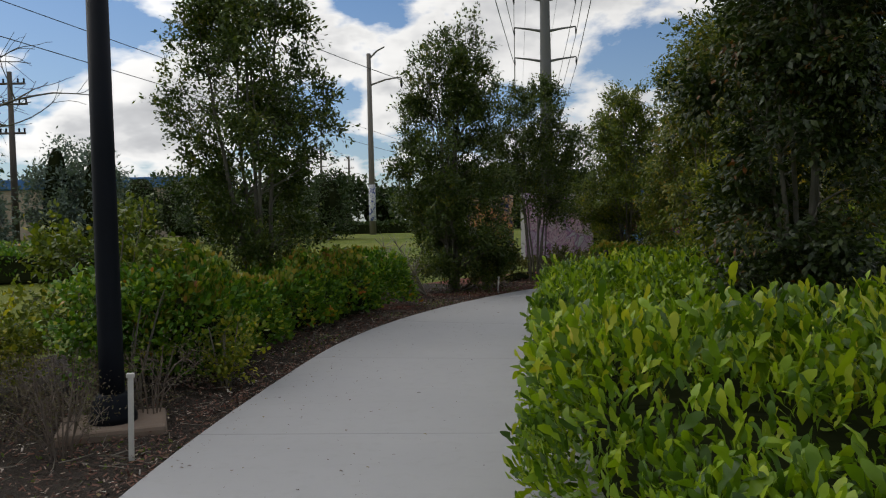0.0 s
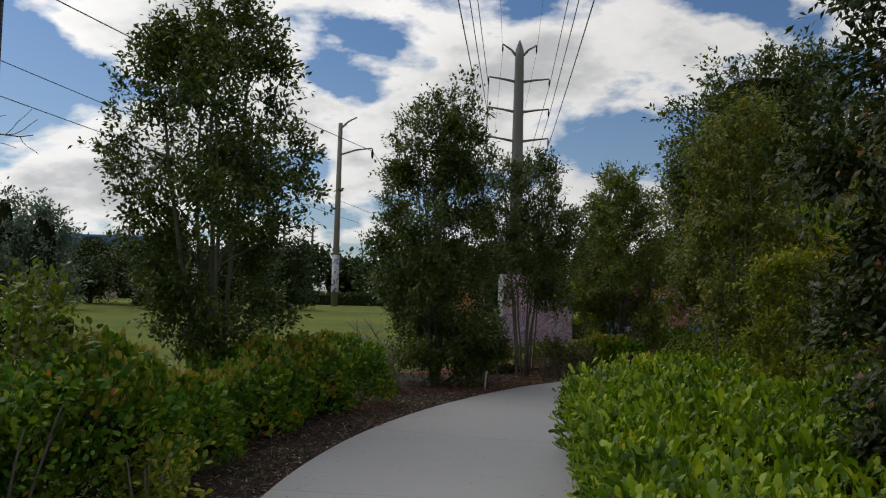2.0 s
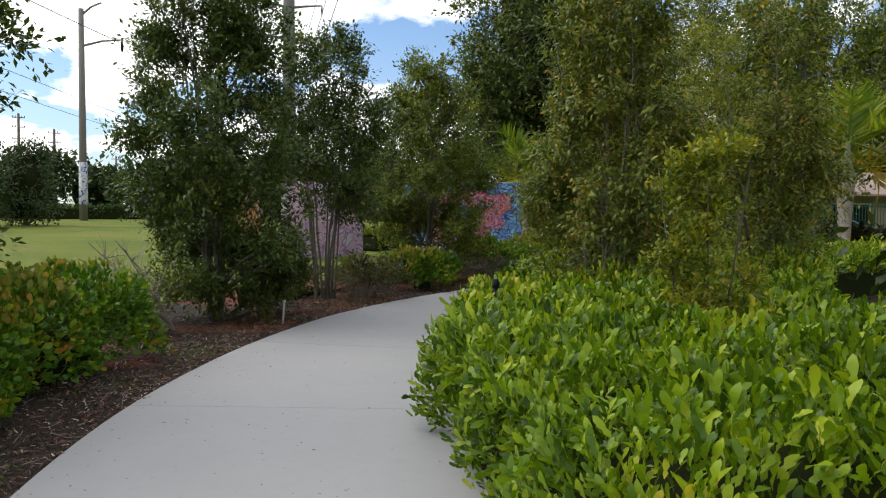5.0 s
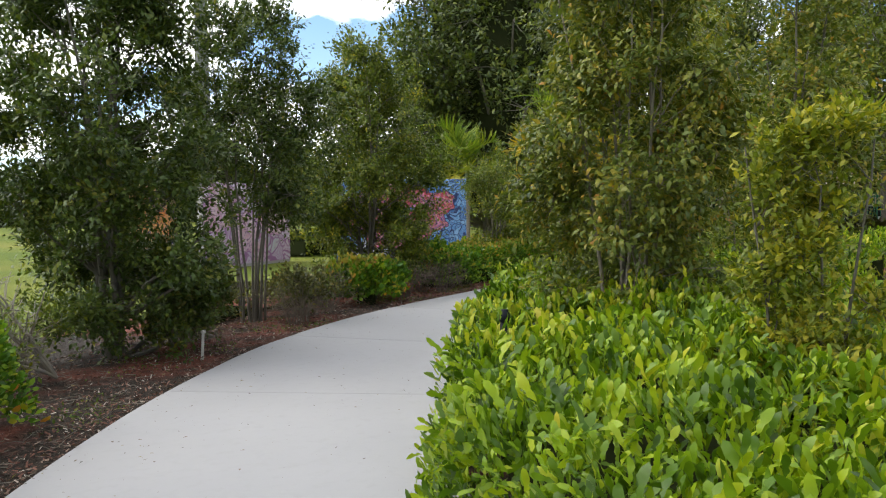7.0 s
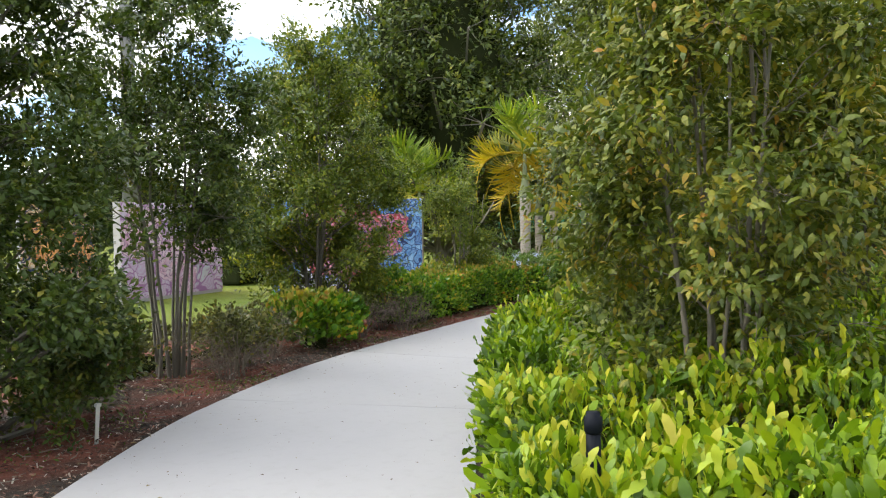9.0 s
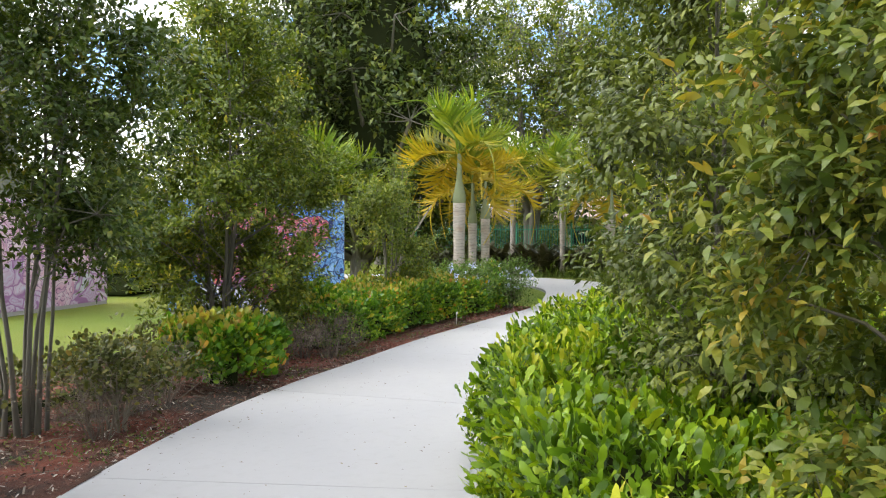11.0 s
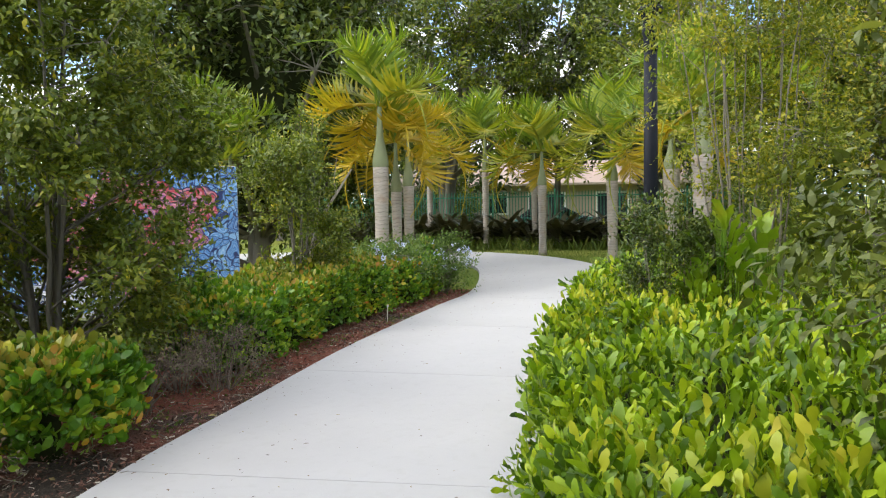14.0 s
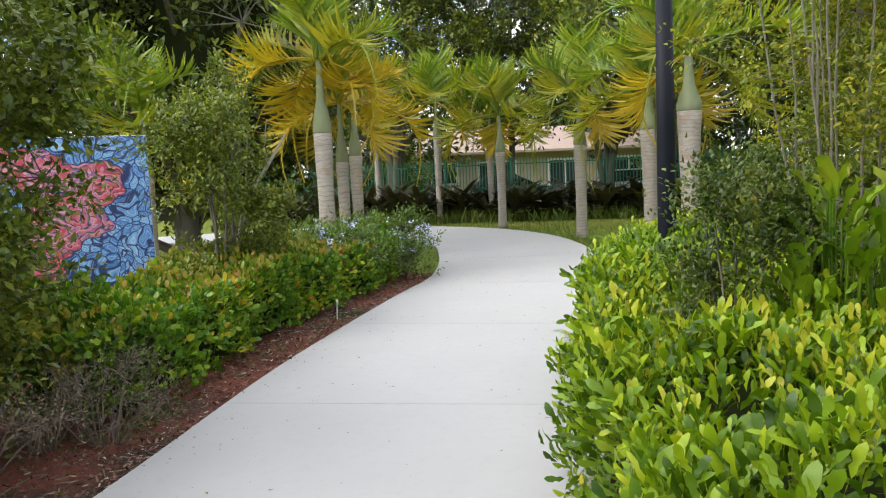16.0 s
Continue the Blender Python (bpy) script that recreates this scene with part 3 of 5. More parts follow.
# ---- ground ----
def build_ground():
    bm = bmesh.new()
    bmesh.ops.create_grid(bm, x_segments=60, y_segments=60, size=700.0, matrix=pose(0, 60, -0.075))
    tagged(part("ground", bm, M_LAWN), "mown green and straw-coloured lawn reaching far off", "ground", kind="structure")
    end = float(ALONG[-1])
    corner = s_near(13.2, 23.8)
    v, q = strip(0.0, corner + 0.6, -3.3, 0.02, -0.028, 0.2, 16, 0.018, 5)
    tagged(new("mulch_bed_left", np_mesh("mulch_bed", v, q, M_MULCH, smooth=True)), "brown and reddish bark mulch bed beside the path", "mulch bed", kind="structure")
    v, q = strip(0.0, corner + 1.2, WIDTH - 0.02, WIDTH + 4.6, -0.03, 0.25, 18, 0.018, 6)
    tagged(new("mulch_bed_right", np_mesh("mulch_bed", v, q, M_MULCH, smooth=True)), "dark mulch bed under the fern hedge", "mulch bed", kind="structure")
    r = np.random.default_rng(8)
    for count, small, large, label, mat in ((40000, 0.014, 0.05, "scattered brown and pale wood chips on the mulch", M_CHIPS), (700, 0.04, 0.08, "dry curled leaves scattered over the mulch", M_LITTER)):
        s = r.uniform(6, corner, count)
        off = -0.01 - r.random(count) ** 1.4 * 2.0
        p = np.c_[at_path(s, off), r.uniform(-0.025, 0.02, count)]
        way = np.c_[r.normal(size=(count, 2)), r.normal(0, 0.3, count)]
        v, f = leaves(LEAF_CHIP if mat is M_CHIPS else LEAF_SMALL, p, way, np.tile((0, 0.1, 1.0), (count, 1)) + r.normal(0, 0.35, (count, 3)), r.uniform(small, large, count))
        v[:, 2] = np.maximum(v[:, 2], -0.035)
        nm = "wood_chips" if mat is M_CHIPS else "dry_leaves"
        tagged(new(nm, np_mesh(nm, v, f, mat)), label, "mulch litter", kind="stuff")
    count = 1500
    p = np.c_[at_path(r.uniform(8, corner, count), -0.03 - r.random(count) * 2.2), r.uniform(-0.02, 0.02, count)]
    e = np.c_[r.normal(0, 1, (count, 2)), r.normal(0, 0.12, count)]
    e = unit(e) * r.uniform(0.06, 0.26, count)[:, None]
    bend = p + e * 0.5 + r.normal(0, 0.012, (count, 3))
    v, f = tubes([(np.array([a, b, a + d]), np.array([0.004, 0.003, 0.0015])) for a, b, d in zip(p, bend, e)], 3)
    v[:, 2] = np.maximum(v[:, 2], -0.03)
    tagged(new("fallen_twigs", np_mesh("fallen_twigs", v, f, M_TWIG)), "thin dry twigs fallen on the mulch", "twigs", kind="stuff")
    count = 5200
    blot = np.c_[r.uniform(8, corner, 60), -r.uniform(0.1, 1.3, 60)]
    b = blot[r.integers(0, 60, count)]
    p = np.c_[at_path(b[:, 0] + r.normal(0, 0.25, count), np.minimum(b[:, 1] + r.normal(0, 0.13, count), -0.03)), np.full(count, -0.03)]
    v, f = leaves(LEAF_SMALL, p, np.c_[r.normal(0, 0.8, (count, 2)), r.uniform(0.2, 1, count)], np.tile((0, 0, 1.0), (count, 1)) + r.normal(0, 0.4, (count, 3)), r.uniform(0.02, 0.055, count))
    tagged(new("weeds", np_mesh("weeds", v, f, M_GRASS)), "low green weeds sprouting through the mulch", "weeds", kind="stuff")
    n = 2600
    s = r.uniform(8, corner + 8, n)
    p = np.c_[at_path(s, WIDTH * np.where(r.random(n) < 0.6, r.beta(0.6, 2.6, n), r.random(n))), np.full(n, 0.006)]
    v, f = leaves(LEAF_SMALL, p, np.c_[r.normal(size=(n, 2)), np.zeros(n)], np.tile((0, 0, 1.0), (n, 1)), 0.008 + 0.03 * r.random(n) ** 3)
    v[:, 2] = np.maximum(v[:, 2], 0.004)
    tagged(new("leaf_litter", np_mesh("leaf_litter", v, f, M_LITTER)), "small dry leaf bits lying on the path", "leaf litter", kind="stuff")


def build_path():
    path = thing("path", (0, 0, 0), "pale grey broom-finished concrete walking path in slabs", "path", kind="structure")
    first = 33.0
    joint = 3.05
    start = first - joint * math.floor(first / joint)
    s0 = start
    while s0 + joint < ALONG[-1]:
        a, b = s0 + 0.0028, s0 + joint - 0.0028
        ss = np.linspace(a, b, 13)
        rows = []
        w = path_width(ss)
        for off, z in ((w * 0, -0.10), (w * 0, -0.006), (w * 0 + 0.008, 0.0), (w - 0.008, 0.0), (w, -0.006), (w, -0.10)):
            rows.append(np.c_[at_path(ss, off), np.full(13, z)])
        v = np.stack(rows, 1)
        v[0, 2:4, 2] -= 0.003
        v[-1, 2:4, 2] -= 0.003
        i, j = np.meshgrid(np.arange(12), np.arange(5), indexing="ij")
        q = np.stack([i * 6 + j, i * 6 + j + 1, (i + 1) * 6 + j + 1, (i + 1) * 6 + j], -1).reshape(-1, 4)
        ends = np.array([[0, 1, 2, 3, 4, 5][::-1], [72, 73, 74, 75, 76, 77]])
        mesh_part("slab", np_mesh("slab", v.reshape(-1, 3), [q, ends], M_CONCRETE), path)
        s0 += joint


build_ground()
build_path()


# ---- hedges ----
def hedge(name, label, s0, s1, off0, off1, height, mat, shape, density, size, seed, upright=0.5, lump=0.12, bottom=0.12, category="hedge", taper=True, wild=0.42, fine=None, young=None, share=0.5, patch=-0.35, hollow=None):
    """A hedge along the path between two offsets: a solid core coloured dark like its shaded inside, and a thick skin
    of leaves on its top and sides.
    """
    r = np.random.default_rng(seed)

    def inner(q):
        return np.interp(q, off0[0], off0[1]) if isinstance(off0, tuple) else np.full(np.shape(q), float(off0))

    def outer(q):
        return np.interp(q, off1[0], off1[1]) if isinstance(off1, tuple) else np.full(np.shape(q), float(off1))

    mid = at_path((s0 + s1) / 2, (inner((s0 + s1) / 2) + outer((s0 + s1) / 2)) / 2)
    base = np.array([mid[0], mid[1], 0.0])
    h = thing(name, (mid[0], mid[1], 0.0), label, category)
    long_ = s1 - s0
    wide = float(outer((s0 + s1) / 2) - inner((s0 + s1) / 2))
    side = height - bottom
    girth = wide + 2 * side
    n_fine = int(fine[0] * (side + 1.7) * long_) if fine else 0
    n = int(density * (wide - 1.5 if fine else girth) * long_) + n_fine
    tuft = 5
    n, n_fine = n // tuft, n_fine // tuft
    s = r.uniform(s0, s1, n)
    g = r.uniform(side + 1.7, side + wide + 0.2, n) if fine else r.uniform(0, girth, n)
    size = np.full(n, size)
    if fine:
        g[:n_fine] = r.uniform(0, side + 1.7, n_fine)
        size[:n_fine] = fine[1]
    # leaves stand in tufts that lean and rise together
    size = size * r.uniform(0.78, 1.22, n)
    lean, rise = np.repeat(r.normal(0, wild * 0.75, (n, 3)), tuft, axis=0), np.repeat(r.normal(0, 0.35, n) * size, tuft)
    s, g, size = np.repeat(s, tuft), np.repeat(g, tuft), np.repeat(size, tuft)
    n = len(s)
    s = np.clip(s + r.normal(0, 0.3, n) * size, s0, s1)
    g = np.clip(g + r.normal(0, 0.3, n) * size, 0, girth)
    o0, o1 = inner(s), outer(s)
    o = np.where(g < side, o0, np.where(g > side + wide, o1, o0 + (g - side) / wide * (o1 - o0)))
    z = np.where(g < side, bottom + g, np.where(g > side + wide, height - (g - side - wide), height))
    p = np.c_[at_path(s, o), z]
    rad = min(0.3, side * 0.55, wide * 0.4)
    # round the shoulders and the ends
    out = np.zeros(n)
    out = np.where(g < side, -1.0, np.where(g > side + wide, 1.0, 0.0))
    edge = np.minimum(np.abs(g - side), np.abs(g - side - wide))
    near = np.clip(1 - edge / rad, 0, 1)
    sgn = np.where(g < girth / 2, -1.0, 1.0)
    nrm_side = sgn * np.where(out != 0, 1.0, near * 0.7)
    nrm_up = np.where(out == 0, 1.0, near * 0.7)
    a, b = at_path(s, o), at_path(s, o + 0.1)
    sv = unit(b - a)
    nrm = unit(np.c_[sv * nrm_side[:, None], nrm_up + 1e-6])
    shrink = 0.30 * rad * near ** 2
    endf = np.clip(1 - np.minimum(s - s0, s1 - s) / (0.45 if taper else 0.01), 0, 1)
    depth = np.abs(r.normal(0, 1, n)) * size * 0.6 + shrink
    depth += np.where(r.random(n) < 0.3, r.uniform(0.05, 0.2, n), 0.0)
    L = lumps(p, seed, 3.2) * lump + lumps(p, seed + 9, 9.0) * lump * 0.4
    if hollow:
        L -= hollow[2] * np.exp(-((p[:, 0] - hollow[0]) ** 2 + (p[:, 1] - hollow[1]) ** 2) / hollow[3] ** 2)
    p = p + nrm * (L - depth + rise)[:, None]
    p[:, 2] -= endf ** 2 * np.clip(p[:, 2] - bottom, 0, 9) * 0.45
    cen = np.c_[at_path(s, (o0 + o1) / 2), p[:, 2]]
    p[:, :2] += (cen[:, :2] - p[:, :2]) * (endf ** 2 * 0.45)[:, None]
    p[:, 2] = np.maximum(p[:, 2], 0.03)
    way = nrm * 0.75 + np.array([0, 0, upright]) + lean + r.normal(0, wild * 0.7, (n, 3))
    face = nrm + r.normal(0, 0.55, (n, 3))
    m = int(density * wide * side * 0.8)
    for end, sgn in ((s0, -1.0), (s1, 1.0)):
        if end == s0 and fine:
            continue
        q = at_path(np.full(m, end - sgn * 0.16), np.interp(r.random(m), (0, 1), (float(inner(end)) + 0.15, float(outer(end)) - 0.15)))
        ahead = unit(at_path(end + 0.1, 0.0) - at_path(end - 0.1, 0.0)) * sgn
        q = np.c_[q + ahead * r.normal(0, 0.05, m)[:, None], r.uniform(bottom, height * 0.86, m)]
        out3 = np.tile(np.append(ahead, 0.2), (m, 1))
        p, way, face = np.concatenate([p, q]), np.concatenate([way, out3 + [0, 0, upright] + r.normal(0, wild, (m, 3))]), np.concatenate([face, out3 + r.normal(0, 0.5, (m, 3))])
        size, nrm = np.concatenate([size, np.full(m, size.mean())]), np.concatenate([nrm, out3])
    n = len(p)
    v, f = leaves(shape, p - base, way, face, size * r.uniform(0.6, 1.25, n))
    mesh_part("foliage", np_mesh("foliage", v, f, mat, smooth=shape is LEAF_BLADE), h)
    if young:
        top = np.flatnonzero((nrm[:, 2] > 0.75) & (r.random(n) < share) & (lumps(p, seed + 4, 2.0) > patch))
        q = len(top)
        v, f = leaves(shape, p[top] - base + [0, 0, 0.03], nrm[top] * 0.5 + [0, 0, 0.8] + r.normal(0, 0.4, (q, 3)), r.normal(0, 0.7, (q, 3)) + nrm[top] * 0.6, size[top] * r.uniform(0.8, 1.3, q))
        mesh_part("young_leaves", np_mesh("young_leaves", v, f, young, smooth=True), h, "yellow-green and orange young leaves" if patch < 0 else "yellowing fern leaves")
    # inner mass: a closed shell, its near-black colour standing for shade between the leaves
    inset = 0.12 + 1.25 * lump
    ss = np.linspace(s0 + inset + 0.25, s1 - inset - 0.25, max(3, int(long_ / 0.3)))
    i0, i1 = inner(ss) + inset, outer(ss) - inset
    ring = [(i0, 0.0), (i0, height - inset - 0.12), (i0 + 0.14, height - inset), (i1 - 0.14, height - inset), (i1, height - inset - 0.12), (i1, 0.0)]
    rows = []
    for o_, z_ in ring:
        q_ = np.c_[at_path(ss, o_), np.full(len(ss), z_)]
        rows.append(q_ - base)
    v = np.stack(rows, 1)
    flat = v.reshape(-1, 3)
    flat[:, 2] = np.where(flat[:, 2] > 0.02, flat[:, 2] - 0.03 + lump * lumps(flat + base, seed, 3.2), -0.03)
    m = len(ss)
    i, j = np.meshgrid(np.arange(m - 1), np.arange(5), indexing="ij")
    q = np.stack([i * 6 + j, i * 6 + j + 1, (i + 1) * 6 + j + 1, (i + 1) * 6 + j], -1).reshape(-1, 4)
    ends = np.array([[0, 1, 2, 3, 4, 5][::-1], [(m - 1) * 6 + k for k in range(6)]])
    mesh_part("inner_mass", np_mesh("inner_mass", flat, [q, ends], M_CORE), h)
    return h


def shrub(name, place, height, width, mat, shape, n_clumps, per, size, seed, label, category="shrub", stems=7, low=0.08, twig=M_TWIG, stem_r=0.012, spread=0.14, group=""):
    """A loose shrub: thin stems that fork to clumps of leaves."""
    r = np.random.default_rng(seed)
    t = thing(name, (*place, 0.0), label, category, group)
    prof = [(low, 0.45), (0.35, 0.9), (0.6, 1.0), (0.85, 0.75), (1.0, 0.25)]
    grow(t, r, height, width / 2, prof, stems, mat, shape, n_clumps, per, size, stem_r, spread, twig, base_spread=width * 0.12, droop=0.0)
    return t


def grow(t, r, height, radius, prof, n_stems, mat, shape, n_clumps, per, size, stem_r, spread, bark, base_spread=0.1, droop=0.1, inner=0.35, gather=0.36, core=0.0):
    zs, rs = np.array(prof).T
    # boughs fill the crown's outline, more of them outside; clumps of sprays gather round each bough
    def scatter(count):
        z = r.uniform(zs[0], 1.0, count * 5)
        z = z[r.random(len(z)) < np.interp(z, zs, rs) ** 1.2][:count]
        phi = r.uniform(0, 2 * np.pi, len(z))
        out = (inner + (1 - inner) * r.random(len(z)) ** 0.55) * np.interp(z, zs, rs) * radius
        q = np.c_[out * np.cos(phi), out * np.sin(phi), z * height]
        q[:, :2] *= (1 + 0.2 * lumps(q, int(r.integers(999)), 2.6 / max(radius, 0.4)))[:, None]
        return q

    boughs = scatter(max(7, n_clumps // 7))
    own = r.integers(0, len(boughs), int(n_clumps * 0.8))
    wide = radius * gather * r.uniform(0.65, 1.3, len(boughs))
    c = boughs[own] + unit(r.normal(0, 1, (len(own), 3))) * (wide[own] * r.random(len(own)) ** 0.45)[:, None] * [1, 1, 0.75]
    loose = scatter(n_clumps - len(own))
    own = np.concatenate([own, np.argmin(((loose[:, None] - boughs[None]) ** 2).sum(-1), axis=1)])
    c = np.concatenate([c, loose])
    c[:, 2] = np.clip(c[:, 2], zs[0] * height * 0.8 + 0.03, height * 1.03)
    n = len(c)
    # stems
    lines, tops = [], []
    for k in range(n_stems):
        a = 2 * np.pi * (k + r.uniform(-0.3, 0.3)) / n_stems
        b0 = np.array([math.cos(a), math.sin(a), 0]) * base_spread * r.uniform(0.3, 1.0)
        top_z = height * r.uniform(0.72, 0.97) if k else height * 0.97
        lean = np.array([math.cos(a), math.sin(a), 0]) * radius * r.uniform(0.1, 0.62) * (0.3 if n_stems == 1 else 1)
        u = np.linspace(0, 1, 10)[:, None]
        pts = b0 + lean * u ** 1.25 + np.array([0, 0, 1.0]) * (u * (top_z + 0.05) - 0.05)
        pts[1:, :2] += np.cumsum(r.normal(0, 0.014 * height / 3, (9, 2)), axis=0)
        rad = stem_r * r.uniform(0.75, 1.15) * (1.0 - 0.88 * u[:, 0]) + min(0.004, stem_r * 0.3)
        rad[0] *= 1.25
        lines.append((pts, rad))
    for pts, rad in lines:
        v, f = tubes([(pts, rad)], 7 if stem_r > 0.02 else 5)
        mesh_part("stem", np_mesh("stem", v, f, bark, smooth=True), t)
    # a limb from the nearest stem to each bough, twigs from the bough to its clumps
    tw, limbs = [], []
    P = np.concatenate([p for p, _ in lines])
    R = np.concatenate([q for _, q in lines])
    for q in boughs:
        flat = np.hypot(P[:, 0] - q[0], P[:, 1] - q[1])
        k = int(np.argmin(flat + 1.2 * np.abs(P[:, 2] - (q[2] - 0.6 * flat - 0.1))))
        a = P[k]
        mid = a * 0.5 + q * 0.5 + r.normal(0, 0.05, 3) * radius + [0, 0, 0.04]
        r0 = max(min(R[k] * 0.6, 0.03 * radius), 0.005)
        limbs.append((np.array([a, mid, q]), np.array([r0, r0 * 0.75, r0 * 0.5])))
    for q, k in zip(c, own):
        a = boughs[k]
        r0 = max(0.0035 * max(radius, 0.6), 0.0025)
        tw.append((np.array([a, (a + q) / 2 + r.normal(0, 0.03, 3), q + (q - a) * 0.15]), np.array([r0 * 1.5, r0, r0 * 0.6])))
    v0, f0 = tubes(limbs, 4)
    v1, f1 = tubes(tw, 3)
    tagged(mesh_part("branchwork", np_mesh("branchwork", np.concatenate([v0, v1]), np.concatenate([f0, f1 + len(v0)]), bark), t), kind="stuff")
    # each clump is a handful of short sprays with leaves along them
    k = 6
    outd = unit(np.c_[c[:, :2], np.full(n, 0.25)])
    ax = unit(r.normal(0, 0.75, (n, k, 3)) + outd[:, None] * 0.55 + np.array([0, 0, 0.35 - droop]))
    ax = ax * (spread * 2.1 * r.uniform(0.6, 1.2, (n, k)))[..., None]
    idx = np.repeat(np.arange(n), per)
    m = len(idx)
    sub = r.integers(0, k, m)
    a = ax[idx, sub]
    u = r.random(m)
    pos = c[idx] + a * u[:, None] + r.normal(0, size * 0.55, (m, 3))
    pos[:, 2] = np.maximum(pos[:, 2], 0.04)
    side = unit(np.cross(a, r.normal(0, 1, (m, 3))))
    way = unit(a) * 0.75 + side * 0.8 + np.array([0, 0, 0.15 - droop * 1.6])
    face = np.array([0, 0, 0.9]) + outd[idx] * 0.45 + r.normal(0, 0.42, (m, 3))
    v, f = leaves(shape, pos, way, face, size * r.uniform(0.65, 1.3, m))
    mesh_part("crown", np_mesh("crown", v, f, mat), t)
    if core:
        # solid dark core that closes the crown, the inside's shade put into its colour
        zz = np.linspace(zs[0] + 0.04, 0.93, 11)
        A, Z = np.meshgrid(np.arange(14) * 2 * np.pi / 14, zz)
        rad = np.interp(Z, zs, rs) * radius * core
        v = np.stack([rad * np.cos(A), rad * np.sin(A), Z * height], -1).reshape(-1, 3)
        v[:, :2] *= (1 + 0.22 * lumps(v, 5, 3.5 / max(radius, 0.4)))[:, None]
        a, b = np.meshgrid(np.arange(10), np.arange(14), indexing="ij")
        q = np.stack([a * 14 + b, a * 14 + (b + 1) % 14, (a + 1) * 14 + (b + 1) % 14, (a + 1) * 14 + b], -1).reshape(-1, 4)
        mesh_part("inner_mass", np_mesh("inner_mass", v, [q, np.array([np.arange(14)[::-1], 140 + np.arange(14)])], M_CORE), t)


def tree(place, height, width, mat, seed, label, n_clumps=170, per=60, size=0.07, stems=4, stem_r=0.045, spread=0.2, prof=None, shape=None, droop=0.1, base_spread=0.12, bark=None, name="tree", inner=0.3, group="", gather=0.36, core=0.0):
    r = np.random.default_rng(seed)
    t = thing(name, (*place, -0.03), label, "tree", group)
    prof = prof or [(0.14, 0.35), (0.3, 0.8), (0.55, 1.0), (0.8, 0.75), (1.0, 0.2)]
    grow(t, r, height, width / 2, prof, stems, mat, shape or LEAF_FAR, n_clumps, per, size, stem_r, spread, bark or M_BARK, base_spread, droop, inner, gather, core)
    return t


S = s_near
_h = ([S(-1.8, 4.0), S(-1.5, 8.0), S(-0.3, 12.5), S(1.1, 15.1), S(2.0, 16.3), S(4.75, 18.8), S(8.3, 21.2), S(11.4, 22.9)], [2.32, 2.50, 2.66, 2.80, 2.84, 2.64, 2.70, 2.92])
hedge("fern_hedge", "bright green broad-leaved fern hedge crowding the path", 7.5, S(12.6, 23.5), _h, (_h[0], [v + 3.8 for v in _h[1]]), 0.82, M_FERN, LEAF_BLADE, 560, 0.105, 21, 0.85, 0.17, 0.04, wild=0.74, fine=(880, 0.095), young=M_YELLOWFERN, share=0.2, patch=0.3, hollow=(2.2, 11.0, 0.2, 0.28))
hedge("clipped_hedge", "dark green clipped hedge with bronze young leaves", S(-1.6, 7.0), S(0.2, 13.55), -2.1, -0.7, 0.78, M_HEDGE, LEAF_ROUND, 1250, 0.066, 31, 0.35, 0.2, 0.08, young=M_YOUNG)
hedge("clipped_hedge", "clipped hedge with orange-tipped leaves along the mulch", S(6.6, 20.1), S(13.0, 23.7), -1.75, -0.42, 0.78, M_HEDGE, LEAF_ROUND, 1250, 0.068, 32, 0.35, 0.17, 0.08, young=M_YOUNG)
hedge("low_shrub_row", "low thin dull green shrub row below the trees", S(2.4, 16.8), S(6.4, 20.0), -2.3, -1.35, 0.55, M_DULL, LEAF_ROUND, 480, 0.05, 33, 0.35, 0.18, 0.06, "shrub row")

# trees outside the bend
tree((-2.8, 11.75), 5.45, 2.3, M_DARKTREE, 41, "slender dark green tree with several stems and open crown", 400, 115, 0.074, 5, 0.045, 0.15, [(0.15, 0.4), (0.3, 0.6), (0.42, 0.75), (0.6, 1.0), (0.8, 0.75), (1.0, 0.25)], gather=0.32, inner=0.2)
tree((0.22, 16.4), 5.5, 2.3, M_DARKTREE, 42, "dense dark green multi-stemmed tree reaching to the ground", 560, 115, 0.076, 6, 0.035, 0.15, [(0.03, 0.75), (0.25, 1.0), (0.5, 1.0), (0.8, 0.7), (1.0, 0.3)], inner=0.1)
tree((2.2, 18.35), 4.6, 2.15, M_DARKTREE, 43, "multi-stemmed small tree with bare lower stems", 380, 90, 0.072, 9, 0.02, 0.13, [(0.34, 0.5), (0.45, 0.9), (0.65, 1.0), (0.85, 0.7), (1.0, 0.2)], base_spread=0.2, inner=0.15)
tree((5.0, 21.05), 4.75, 2.65, M_MIDTREE, 44, "bushy conical green tree dense down to the shrubs", 620, 105, 0.074, 7, 0.026, 0.16, [(0.08, 0.5), (0.25, 0.85), (0.45, 1.0), (0.75, 0.75), (1.0, 0.25)], inner=0.12)
_bushy = tree((8.85, 22.85), 3.0, 1.4, M_MIDTREE, 45, "broad green shrub-like tree with bare twigs inside", 240, 80, 0.056, 6, 0.022, 0.12, [(0.16, 0.5), (0.4, 0.95), (0.65, 1.0), (0.85, 0.7), (1.0, 0.25)], inner=0.15)
